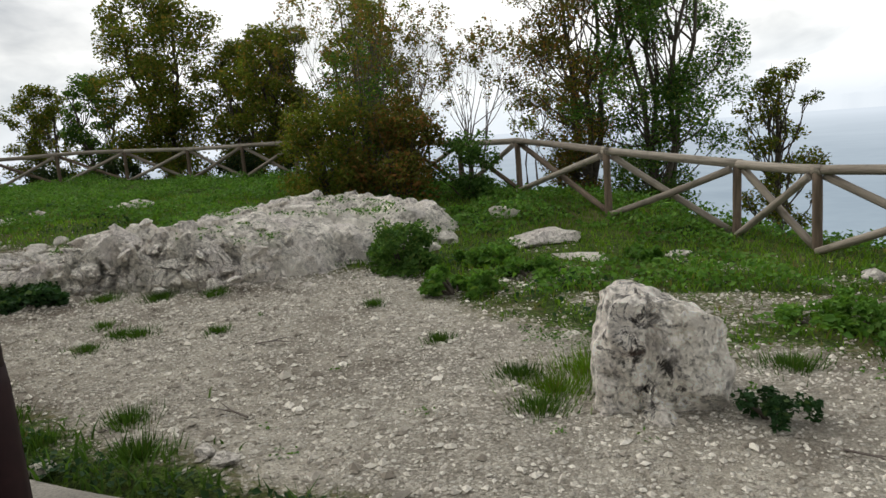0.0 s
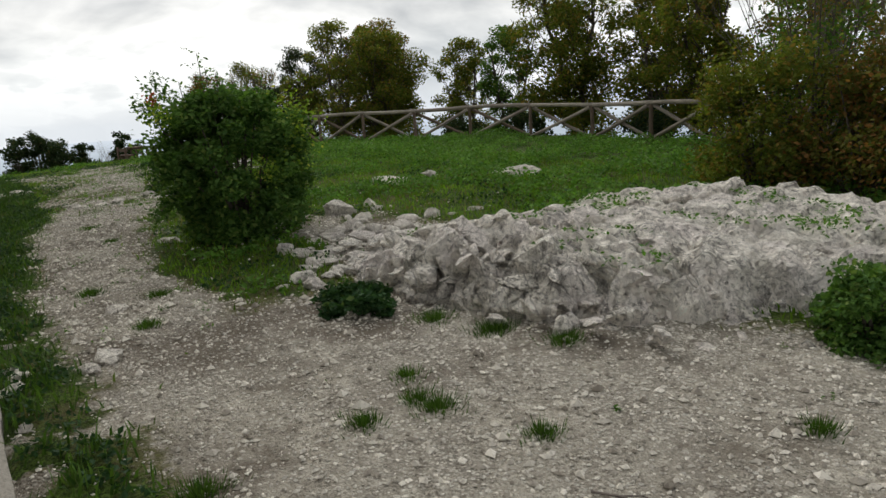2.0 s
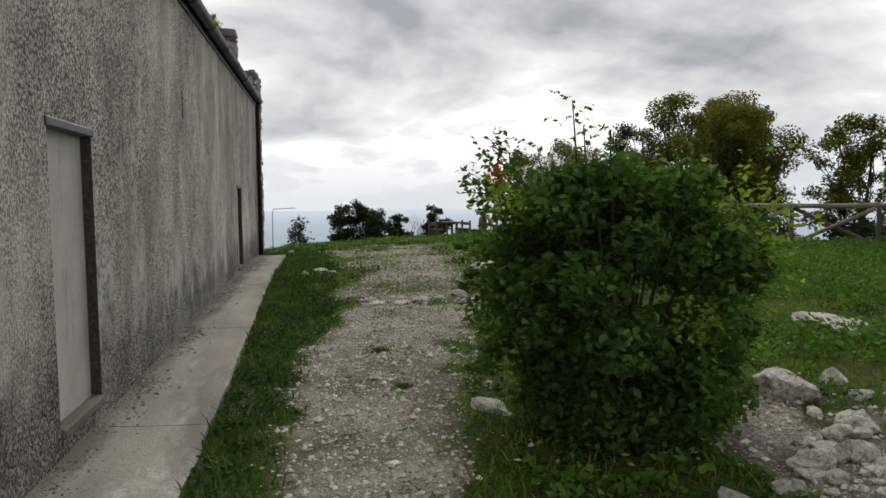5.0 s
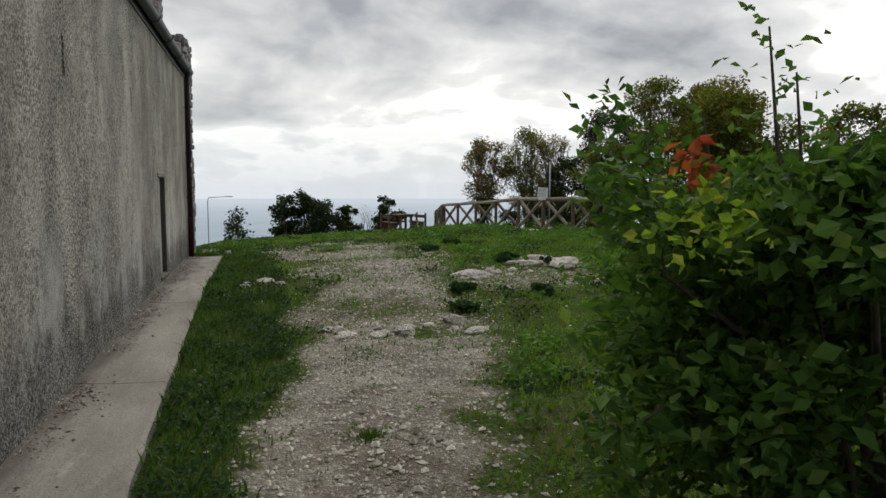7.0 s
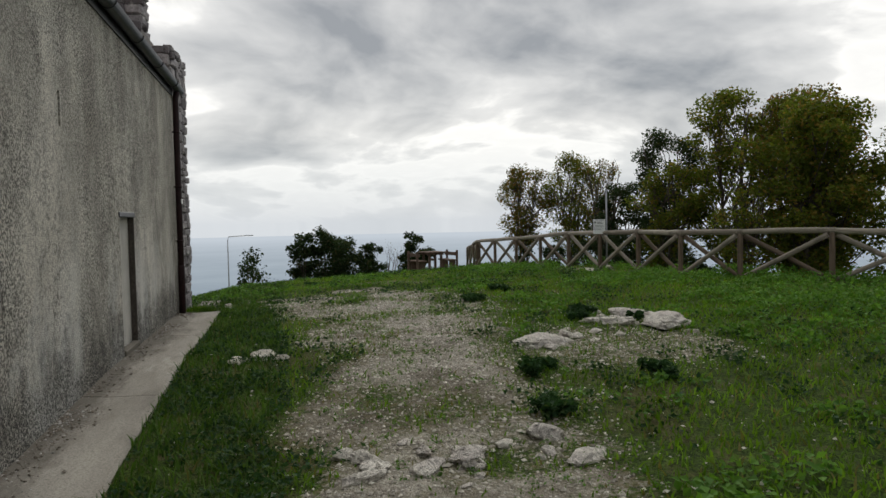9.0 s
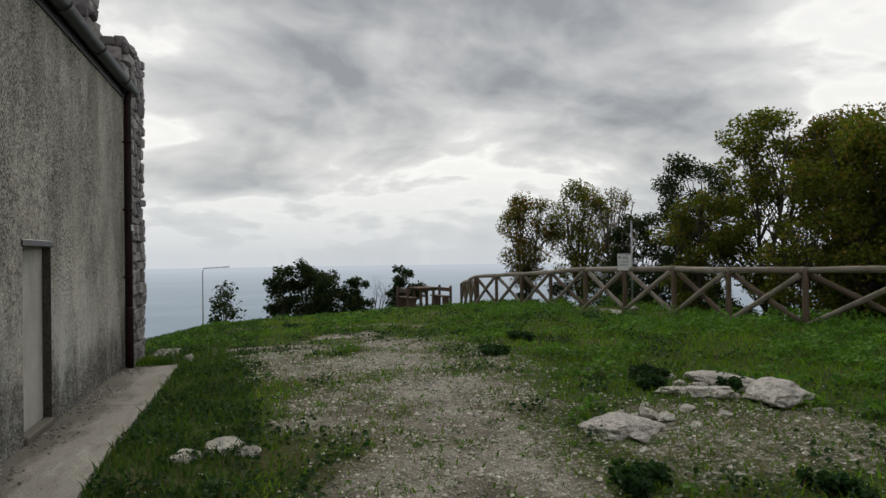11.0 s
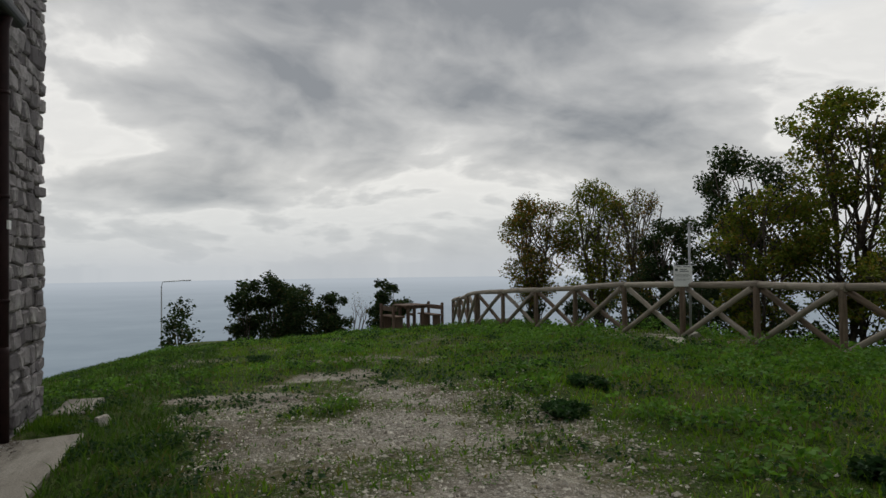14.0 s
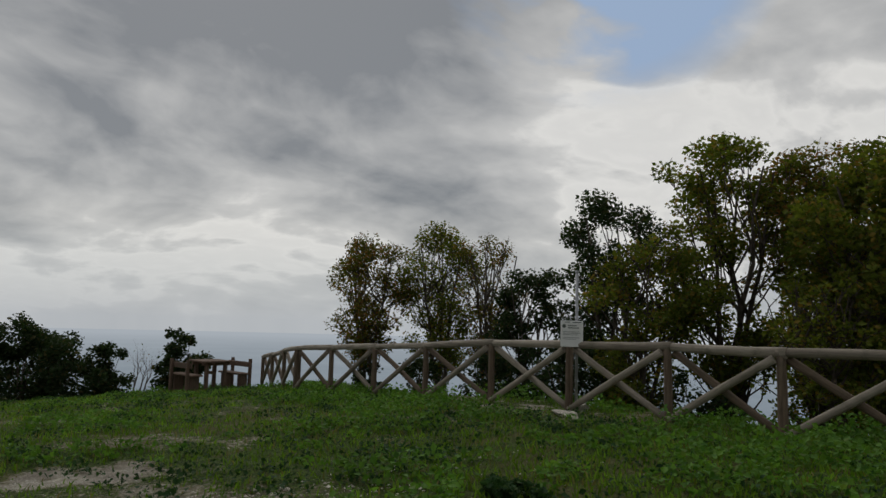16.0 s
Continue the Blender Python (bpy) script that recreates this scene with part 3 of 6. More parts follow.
def long_wall():
    """South-facing front with two blind doorways and two vent slits, cut through the face."""
    holes = [(a, b, c, d, 0.08) for a, b, c, d in DOORS] + [(a, b, c, d, 0.10) for a, b, c, d in SLOTS]
    xs = sorted({FAR_X, NEAR_X, *[v for h in holes for v in h[:2]], *np.linspace(FAR_X, NEAR_X, 12)})
    zs = sorted({-0.6, EAVES, *[v for h in holes for v in h[2:4]]})
    bm = bmesh.new()
    grid = {}

    def v(x, y, z):
        k = (round(x, 4), round(y, 4), round(z, 4))
        if k not in grid:
            grid[k] = bm.verts.new((x, y, z))
        return grid[k]

    for x0, x1 in zip(xs, xs[1:]):
        for z0, z1 in zip(zs, zs[1:]):
            mx, mz = (x0 + x1) / 2, (z0 + z1) / 2
            if any(a < mx < b and c < mz < d for a, b, c, d, _ in holes):
                continue
            bm.faces.new((v(x1, WALL_Y, z0), v(x0, WALL_Y, z0), v(x0, WALL_Y, z1), v(x1, WALL_Y, z1)))
    back = WALL_Y - 0.5
    for a, b, c, d, deep in holes:
        y0, y1 = WALL_Y - deep, WALL_Y
        for p in (((a, c), (a, d)), ((b, d), (b, c)), ((a, d), (b, d)), ((b, c), (a, c))):
            (xa, za), (xb, zb) = p
            bm.faces.new([bm.verts.new(q) for q in ((xa, y1, za), (xa, y0, za), (xb, y0, zb), (xb, y1, zb))])
        if d - c < 1:
            bm.faces.new([bm.verts.new(q) for q in ((b, y0, c), (a, y0, c), (a, y0, d), (b, y0, d))])
    for q in (((FAR_X, WALL_Y, EAVES), (NEAR_X, WALL_Y, EAVES), (NEAR_X, back, EAVES), (FAR_X, back, EAVES)),
              ((NEAR_X, WALL_Y, -0.6), (NEAR_X, WALL_Y, EAVES), (NEAR_X, back, EAVES), (NEAR_X, back, -0.6)),
              ((FAR_X, WALL_Y, EAVES), (FAR_X, WALL_Y, -0.6), (FAR_X, back, -0.6), (FAR_X, back, EAVES)),
              ((FAR_X, back, EAVES), (FAR_X, back, -0.6), (NEAR_X, back, -0.6), (NEAR_X, back, EAVES))):
        bm.faces.new([bm.verts.new(p) for p in q])
    ob = part("wall_south", bm, MAT_STUCCO)
    tagged(ob, "long wall of grey roughcast render, black with algae at its foot", "wall", kind="structure")
    for i, (a, b, c, d) in enumerate(DOORS):
        # the walled-up doorway: a plaster panel behind the reveal and a rough sill
        panel = bmesh.new()
        box(panel, a - 0.02, WALL_Y - 0.30, c - 0.02, b + 0.02, WALL_Y - 0.075, d + 0.02)
        door = part(f"door_{i + 1}", panel, MAT_PLASTER)
        tagged(door, "walled-up doorway filled with pale grey plaster", "doorway", kind="structure")
        part("lintel", soft_box(a - 0.03, WALL_Y - 0.0745, d - 0.05, b + 0.03, WALL_Y + 0.012, d + 0.015), MAT_GUTTER, door, "thin dark lintel strip")
        # thin strip on the far reveal, much darker than the wall
        part("jamb", soft_box(a - 0.012, WALL_Y - 0.0745, c + 0.012, a + 0.008, WALL_Y - 0.002, d - 0.052, 0.003), MAT_JAMB, door, "near-black far jamb")
        sill = soft_box(a + 0.01, WALL_Y - 0.0745, c - 0.06, b - 0.01, WALL_Y + 0.025, c + 0.008, 0.012)
        part("sill", sill, MAT_CONCRETE, door, "rough crumbling cement sill")
    return ob


long_wall()


def end_walls():
    bm = bmesh.new()
    box(bm, NEAR_X - 0.5, -7.5, -0.6, NEAR_X, WALL_Y - 0.503, EAVES)
    vs = [bm.verts.new(p) for p in ((NEAR_X - 0.5, -7.5, EAVES), (NEAR_X, -7.5, EAVES), (NEAR_X, 0.187, EAVES), (NEAR_X - 0.5, 0.187, EAVES),
                                    (NEAR_X, -3.6, 6.6), (NEAR_X - 0.5, -3.6, 6.6))]
    for f in ((1, 2, 4), (3, 0, 5), (2, 3, 5, 4), (0, 1, 4, 5)):
        bm.faces.new([vs[i] for i in f])
    tagged(part("wall_east", bm, MAT_STUCCO), "gabled end wall of grey roughcast render", "wall", kind="structure")
    bm = bmesh.new()
    box(bm, FAR_X + 0.003, -7.9, -0.6, NEAR_X - 0.003, -7.503, EAVES)
    tagged(part("wall_north", bm, MAT_STUCCO), "rear wall of grey roughcast render", "wall", kind="structure")
    # low-pitched tiled roof behind the gutter
    bm = bmesh.new()
    for y0, z0, y1, z1 in ((WALL_Y + 0.08, EAVES + 0.01, -3.6, 6.66), (-7.98, EAVES + 0.01, -3.6, 6.66)):
        for k in range(56):
            xa = FAR_X + 0.25 + k * (NEAR_X + 0.2 - FAR_X - 0.25) / 56
            xb = xa + (NEAR_X + 0.2 - FAR_X - 0.25) / 56
            prof = [(xa, 0.0), (xa + 0.1, 0.05), (xa + 0.2, 0.07), (xa + 0.3, 0.05), (xb, 0.0)]
            top = [bm.verts.new((x, y1, z1 + h)) for x, h in prof]
            low = [bm.verts.new((x, y0, z0 + h)) for x, h in prof]
            for a in range(4):
                bm.faces.new((low[a], low[a + 1], top[a + 1], top[a]))
    tagged(part("roof", bm, MAT_TILE), "low-pitched roof of old clay tiles", "roof", kind="structure")


end_walls()


def rounded_stone(seed, cuts=1):
    bm = bmesh.new()
    bmesh.ops.create_cube(bm, size=1.0)
    bmesh.ops.bevel(bm, geom=bm.edges[:], offset=0.13, segments=1, affect="EDGES")
    for v in bm.verts:
        d = noise.noise_vector(v.co * 2.1 + Vector((seed * 7.7, 3, 1)))
        v.co += d * 0.16
    me = bpy.data.meshes.new("stone")
    bm.to_mesh(me)
    bm.free()
    me.materials.append(MAT_MASONRY)
    return me


def rubble_gable():
    """Stone end wall: quoins beside the downpipe and a ragged parapet that climbs above the roof."""
    bm = bmesh.new()
    x0, x1 = -24.60, FAR_X - 0.003
    box(bm, x0, -7.9, -0.6, x1, WALL_Y - 0.02, EAVES + 0.2)
    for y0, y1, z1 in ((0.22, 0.66, 5.2), (-0.2, 0.22, 5.62), (-0.62, -0.2, 5.95), (-3.2, -0.62, 6.35), (-7.9, -3.2, 6.1)):
        box(bm, x0, y0, EAVES + 0.2, x1, y1, z1)
    wall = part("wall_west", bm, MAT_MORTAR)
    tagged(wall, "rubble limestone end wall with a ragged stepped parapet", "wall", kind="structure")
    kinds = [rounded_stone(k) for k in range(8)]
    r = random.Random(5)

    def stone(x, y, z, sx, sy, sz):
        ob = new("stone", kinds[r.randrange(8)])
        ob.parent = wall
        ob.matrix_basis = pose(x, y, z, r.uniform(-7, 7), r.uniform(-9, 9), r.uniform(-7, 7)) @ Matrix.Diagonal((sx, sy, sz, 1))

    z = 0.25
    while z < 5.25:
        h = r.uniform(0.10, 0.23)
        x = x0 - r.uniform(0.0, 0.07)
        while x < x1 - 0.05:
            wd = min(r.uniform(0.10, 0.34), x1 + 0.02 - x)
            stone(x + wd / 2, WALL_Y - 0.05 + r.uniform(-0.02, 0.02), z + h / 2 + r.uniform(-0.02, 0.02), wd * 0.97, 0.16, h * r.uniform(0.85, 1.05))
            x += wd
        # the return on the outer face
        y = WALL_Y - 0.1
        while y > -1.6 and z > 3.6 or y > 0.1:
            wd = r.uniform(0.2, 0.4)
            stone(x0 - 0.02, y - wd / 2, z + h / 2, 0.16, wd * 1.02, h)
            y -= wd
        z += h
    # the parapet's inner face and broken crest
    for y0, y1, z1 in ((0.22, 0.66, 5.2), (-0.2, 0.22, 5.62), (-0.62, -0.2, 5.95), (-1.6, -0.62, 6.35)):
        z = EAVES + 0.1
        while z < z1:
            h = r.uniform(0.12, 0.22)
            y = y0
            while y < y1 - 0.03:
                wd = min(r.uniform(0.14, 0.30), y1 - y)
                stone(x1 - 0.01, y + wd / 2, z + h / 2, 0.14, wd, h)
                y += wd
            z += h
        for k in range(3):
            stone(r.uniform(x0 + 0.1, x1 - 0.1), r.uniform(y0 + 0.08, y1 - 0.08), z1 + 0.05, r.uniform(0.2, 0.3), r.uniform(0.2, 0.3), r.uniform(0.12, 0.24))
    # a stub of masonry pier on top
    z = 5.7
    while z < 6.25:
        h = r.uniform(0.14, 0.22)
        for dx in (-0.12, 0.12):
            for dy in (-0.14, 0.14):
                stone(-23.45 + dx, -0.05 + dy, z + h / 2, 0.27, 0.30, h)
        z += h
    return wall


rubble_gable()


def slab():
    """Concrete walkway along the foot of the wall, cast in bays."""
    root = thing("pavement", "worn concrete walkway along the foot of the wall", "walkway", kind="structure")
    cuts = [0.9, -2.6, -6.1, -9.7, -13.3, -16.9, -20.3, -23.2]
    for a, b in zip(cuts, cuts[1:]):
        bm = bmesh.new()
        n = 14
        rows = []
        for i in range(n + 1):
            x = a + (b - a) * i / n + (-0.006 if i == 0 else 0.006 if i == n else 0)
            e = float(slab_edge(x)) + 0.025 * noise.noise(Vector((x * 1.7, 0, 0))) + 0.012 * noise.noise(Vector((x * 6, 0, 3)))
            z = float(land(x, 1.5)) + 0.02
            skew = 0.32 * step(-x, 22.2, 23.2)
            inner = WALL_Y + 0.004 if x < NEAR_X else WALL_Y - 1.2
            p = [(x + skew * 0.9, inner, z + 0.03), (x + skew * 0.5, e - 0.42, z + 0.008), (x, e - 0.03, z), (x, e, z - 0.012), (x, e + 0.005, z - 0.3)]
            rows.append([bm.verts.new(q) for q in p])
        for r0, r1 in zip(rows, rows[1:]):
            for k in range(4):
                bm.faces.new((r0[k], r0[k + 1], r1[k + 1], r1[k]))
        for row, flip in ((rows[0], 0), (rows[-1], 1)):
            low = [bm.verts.new((v.co.x, v.co.y, v.co.z - 0.28)) for v in row[:4]]
            for k in range(3):
                q = (row[k], low[k], low[k + 1], row[k + 1])
                bm.faces.new(q[::-1] if flip else q)
        part("concrete_bay", bm, MAT_CONCRETE, root)

    ob = part("paving_slab", soft_box(-25.4, 0.80, -0.12, -24.45, 1.22, 0.0, 0.012), MAT_CONCRETE)
    ob.matrix_basis = pose(0, 0, float(land(-24.9, 1.0)) + 0.06, 0, 0, 0)
    tagged(ob, "small broken piece of concrete paving sunk in turf", "paving")


slab()


def downpipe(x, bottom, top, label):
    root = thing("downpipe", label, "downpipe", (x, WALL_Y + 0.075, bottom))
    bm = bmesh.new()
    h = top - bottom
    tube(bm, [(0, 0, 0.0), (0, 0, h * 0.5), (0, 0, h - 0.25), (0, -0.0, h - 0.12), (0, 0.03, h)], [0.052] * 5, 14)
    part("pipe", bm, MAT_PIPE, root)
    bm = bmesh.new()
    tube(bm, [(0, 0, -0.02), (0, 0, 0.90), (0, 0, 0.95)], [0.057, 0.057, 0.0535], 14)
    part("foot_sleeve", bm, MAT_PIPE, root, "thicker cast iron foot of the pipe")
    for z in (1.35, 2.3, 3.25):
        bm = bmesh.new()
        tube(bm, [(0, 0, z), (0, 0, z + 0.035)], [0.060, 0.060], 14)
        box(bm, -0.012, -0.075, z + 0.005, 0.012, -0.03, z + 0.03)
        part("bracket", bm, MAT_PIPE, root)
    return root


far_pipe = downpipe(-22.92, 0.53, EAVES - 0.02, "dark maroon downpipe against the stone quoins")
bm = bmesh.new()
box(bm, -0.045, 0.03, 2.02, 0.03, 0.058, 2.10)
part("label", bm, MAT_WHITE, far_pipe, "small white sticker")
downpipe(NEAR_X - 0.04, 0.33, EAVES - 0.02, "dark maroon downpipe at the near corner of the wall")


def gutter():
    root = thing("gutter", "dark half-round metal gutter along the eaves", "gutter")
    bm = bmesh.new()
    n = 10
    ends = []
    for x in (FAR_X - 0.12, NEAR_X + 0.1):
        outer = [bm.verts.new((x, WALL_Y + 0.11 - 0.085 * math.cos(math.pi * k / n), EAVES + 0.06 - 0.085 * math.sin(math.pi * k / n))) for k in range(n + 1)]
        inner = [bm.verts.new((x, WALL_Y + 0.11 - 0.078 * math.cos(math.pi * k / n), EAVES + 0.06 - 0.078 * math.sin(math.pi * k / n))) for k in range(n + 1)]
        ends.append((outer, inner))
    for k in range(n):
        bm.faces.new((ends[0][0][k], ends[0][0][k + 1], ends[1][0][k + 1], ends[1][0][k]))
        bm.faces.new((ends[0][1][k + 1], ends[0][1][k], ends[1][1][k], ends[1][1][k + 1]))
    for e in ends:
        bm.faces.new(e[0])
    part("trough", bm, MAT_GUTTER, root)
    bm = bmesh.new()
    box(bm, FAR_X + 0.1, WALL_Y + 0.003, EAVES - 0.09, NEAR_X, WALL_Y + 0.024, EAVES + 0.05)
    part("fascia", bm, MAT_GUTTER, root, "dark eaves board")
    for k in range(16):
        x = FAR_X + 0.7 + k * 1.46
        bm = bmesh.new()
        tube(bm, [(x, WALL_Y + 0.11 - 0.09 * math.cos(a), EAVES + 0.06 - 0.09 * math.sin(a)) for a in np.linspace(0, math.pi, 8)], [0.009] * 8, 6)
        part("gutter_hook", bm, MAT_GUTTER, root)


gutter()

# ---- rocks ----


def rock_mesh(seed, size, mat, sub=3, crag=0.28, angular=False):
    bm = bmesh.new()
    bmesh.ops.create_icosphere(bm, subdivisions=sub, radius=1.0)
    o = Vector((seed * 13.1, seed * 5.7, 2.0))
    rr = random.Random(int(seed * 1000))
    cuts = [(Vector((rr.gauss(0, 1), rr.gauss(0, 1), rr.gauss(0.15, 0.9))).normalized(), rr.uniform(0.34, 0.66) if angular else rr.uniform(0.50, 0.80)) for _ in range(10 if angular else 15)]
    for v in bm.verts:
        d = v.co.normalized()
        cell = noise.cell(d * 1.6 + o)
        k = 1 + crag * noise.noise(d * 1.1 + o) + crag * 0.6 * noise.noise(d * 2.7 + o) + crag * 0.28 * noise.noise(d * 6.5 + o) + 0.10 * (cell - 0.5)
        p = d * k
        for n, lim in cuts:
            over = p.dot(n) - lim
            if over > 0:
                p -= n * over * 0.97
        wear = 0.75 if angular else 1.0
        p *= 1.22 + wear * (0.10 * noise.noise(d * 3.4 + o) + 0.07 * noise.noise(d * 8 + o) + 0.035 * noise.noise(d * 19 + o)) + 0.03 * noise.noise(d * 13 + o)
        v.co = Vector((p.x * size[0], p.y * size[1], p.z * size[2]))
    me = bpy.data.meshes.new("rock")
    bm.to_mesh(me)
    bm.free()
    me.materials.append(mat)
    return me


def rock(name, x, y, size, label, mat=None, sink=0.35, turn=0.0, sub=3, seed=None, category="rock", group="", crag=0.28, lift=0.0):
    me = rock_mesh(seed if seed is not None else x * 3.3 + y, size, mat or MAT_PALE, 4 if max(size) > 0.22 else sub, crag, mat is MAT_ROCK)
    me.name = name
    ob = new(name, me)
    ob.matrix_basis = pose(x, y, ground_at(x, y) + size[2] * (1 - 2 * sink) * 0.9 + lift, 0, 0, turn)
    return tagged(ob, label, category, group)


def outcrop():
    """The craggy limestone outcrop: a sloping shelf with a broken front."""
    nx, ny = 210, 170
    xs, ys = np.linspace(-8.2, -1.4, nx), np.linspace(3.9, 9.9, ny)
    bx = [-8.2, -6.9, -6.0, -5.0, -4.4, -3.3, -2.8, -2.35, -1.9, -1.4]
    by = [6.6, 5.2, 4.40, 4.50, 4.62, 4.98, 5.30, 5.85, 7.0, 8.4]
    verts = np.zeros((nx, ny, 3))
    for i, x in enumerate(xs):
        front = float(np.interp(x, bx, by))
        for j, y in enumerate(ys):
            g = ground_at(x, y)
            p = Vector((x * 1.25, y * 1.25, 0.0))
            d = y - front + 0.22 * noise.noise(p * 0.9) + 0.12 * noise.noise(p * 2.3)
            dl = (x + 7.4) + 0.3 * noise.noise(p * 1.1)
            dr = (-2.55 - x) + 0.45 * (y < 6.6) * (y - 6.6) + 0.25 * noise.noise(p * 1.3)
            db = 9.2 - y + 0.3 * noise.noise(p * 1.5)
            tall = float(np.interp(x, [-7.4, -6.0, -5.2, -4.2, -3.2, -2.4, -1.8], [0.06, 0.16, 0.40, 0.47, 0.38, 0.26, 0.20]))
            face = step(d, -0.05, float(np.interp(x, [-3.9, -2.7], [0.24, 1.4])))
            calm = 1.0 - 0.42 * step(d, 0.45, 1.2)
            top = tall * face + 0.015 * max(min(d - 0.3, 3.2), 0.0) * float(np.interp(x, [-7.4, -5.5, -4], [0.4, 1.0, 1.0]))
            top *= step(dl, 0.0, 0.9) * step(dr, 0.0, 0.8 if y < 6.4 else 0.4) * step(db, 0.0, 0.5)
            q = Vector((x, y, top * 1.4))
            block = noise.voronoi(q * 2.7 + 0.25 * noise.noise_vector(q * 2.0))[0]
            crack = min((block[1] - block[0]) * 3.2, 1.0)
            tilts = 0.0
            for s, k in ((1.3, 0.17), (2.9, 0.07), (6.5, 0.028)):
                qq = q * s + 0.2 * noise.noise_vector(q * 1.3 * s)
                pt = noise.voronoi(qq)[1][0]
                tilts += k * ((qq - pt).dot(noise.cell_vector(pt * 9.7) - Vector((0.5, 0.5, 0.5))) * 1.5 + 0.5 * (noise.cell(pt * 5.3) - 0.5))
            mask = step(top, 0.02, 0.14)
            h = top + mask * ((0.08 + 0.15 * (1 - step(d, 0.5, 1.3))) * (crack - 0.8) * (0.4 + 0.6 * calm) + tilts * 0.85 * calm + 0.03 * noise.noise(q * 3.5) + 0.018 * noise.noise(q * 9.0) + 0.010 * noise.noise(q * 19))
            push = mask * (1 - step(d, 0.4, 1.1)) * 0.20
            n3 = noise.noise_vector(q * 3.0 + Vector((0, 0, top * 6)))
            verts[i, j] = (x + push * n3.x, y + push * n3.y, g + h - 0.05 * (1 - mask))
    idx = np.arange(nx * ny).reshape(nx, ny)
    f = np.stack([idx[:-1, :-1], idx[1:, :-1], idx[1:, 1:], idx[:-1, 1:]], -1).reshape(-1, 4)
    OUTCROP_TOP.append((xs, ys, verts))
    ob = sheet("rock_outcrop", verts.reshape(-1, 3), f, MAT_ROCK)
    return tagged(ob, "craggy outcrop of bare white limestone, cracked along its front", "rock outcrop")


OUTCROP_TOP = []
crag_thing = outcrop()


def crag_height(x, y):
    xs, ys, v = OUTCROP_TOP[0]
    i = int(np.clip(np.searchsorted(xs, x), 0, len(xs) - 1))
    j = int(np.clip(np.searchsorted(ys, y), 0, len(ys) - 1))
    return float(v[i, j, 2])


r0 = random.Random(11)
# angular blocks that stand out of the broken front, sparser over the top
BLOCKS = [rock_mesh(3.1 + 7.7 * k, (1.0, 0.75 + 0.05 * (k % 4), 0.62 + 0.06 * (k % 3)), MAT_ROCK, 4, 0.2, True) for k in range(14)]
for k in range(150):
    x = r0.uniform(-6.7, -2.5)
    front = float(np.interp(x, [-6.9, -6.0, -5.0, -4.4, -3.3, -2.8, -2.35], [5.2, 4.42, 4.52, 4.64, 5.0, 5.32, 5.87]))
    off = abs(r0.gauss(0.0, 0.55)) if k < 120 else r0.uniform(0.5, 3.2)
    s = r0.uniform(0.08, 0.20) * (1.0 if off < 0.8 else 0.75) * (1.0 if x < -3.4 else 0.6)
    y = front + 0.05 + off
    ob = new("block", r0.choice(BLOCKS))
    ob.parent = crag_thing
    lean = 38 if off < 0.7 else 12
    ob.matrix_basis = pose(x, y, crag_height(x, y) + s * r0.uniform(-0.30, 0.10), r0.uniform(-lean, lean), r0.uniform(-lean, lean), r0.uniform(0, 360)) @ Matrix.Diagonal((s * r0.uniform(0.9, 1.7), s * r0.uniform(0.6, 0.9), s * r0.uniform(0.7, 1.2), 1.0))
# white lumps at the rear end
for x, y, s in ((-2.7, 7.6, 0.20), (-2.5, 7.3, 0.15), (-3.0, 7.95, 0.17), (-2.9, 7.4, 0.14)):
    ob = new("block", rock_mesh(x * 5.1, (s * 1.2, s, s * 0.75), MAT_PALE, 3, 0.3))
    ob.parent = crag_thing
    ob.matrix_basis = pose(x, y, max(crag_height(x, y), ground_at(x, y)) + s * 0.12, 0, 0, r0.uniform(0, 360))
# tumbled blocks along the foot of the outcrop
for k in range(40):
    t = k / 39
    x = -6.9 + 3.9 * t + r0.uniform(-0.12, 0.12)
    y = float(np.interp(x, [-6.9, -6.0, -5.0, -4.4, -3.3, -2.8, -2.35], [4.9, 4.36, 4.42, 4.58, 4.93, 5.25, 5.75])) + r0.uniform(-0.10, 0.30)
    s = r0.uniform(0.035, 0.11) * (1.15 if -5.2 < x < -3.6 else 0.85)
    if -5.7 < x < -4.5:
        y = max(y, 4.5)
    rock("rock", x, y, (s * r0.uniform(0.9, 1.6), s * r0.uniform(0.8, 1.2), s * r0.uniform(0.6, 1.1)), "loose grey limestone block at the foot of the outcrop",
         MAT_ROCK, 0.25, r0.uniform(0, 360), 2, r0.uniform(0, 99), group="blocks at the foot of the outcrop", crag=0.4, lift=r0.uniform(0, 0.12) * (y > 4.6))
rock("rock", -5.95, 4.58, (0.20, 0.14, 0.08), "low jutting ledge of rough limestone above the ivy", MAT_ROCK, 0.1, 10, 4, 44.0, crag=0.35, lift=0.05)
# white rubble between the bush and the outcrop
for k in range(190):
    x, y = r0.gauss(-6.9, 1.05), r0.gauss(5.2, 0.75)
    s = min(abs(r0.gauss(0.045, 0.035)) + 0.025, 0.11)
    if (x > -6.0 and y < 4.5) or y < 4.0 + 0.75 * (-6.7 - x):
        continue
    rock("rock", x, y, (s * r0.uniform(0.9, 1.7), s * r0.uniform(0.8, 1.3), s * r0.uniform(0.4, 0.8)), "small white limestone block in trodden ground",
         MAT_PALE, 0.35, r0.uniform(0, 360), 2, r0.uniform(0, 99), group="white rubble beside the bush", crag=0.35)

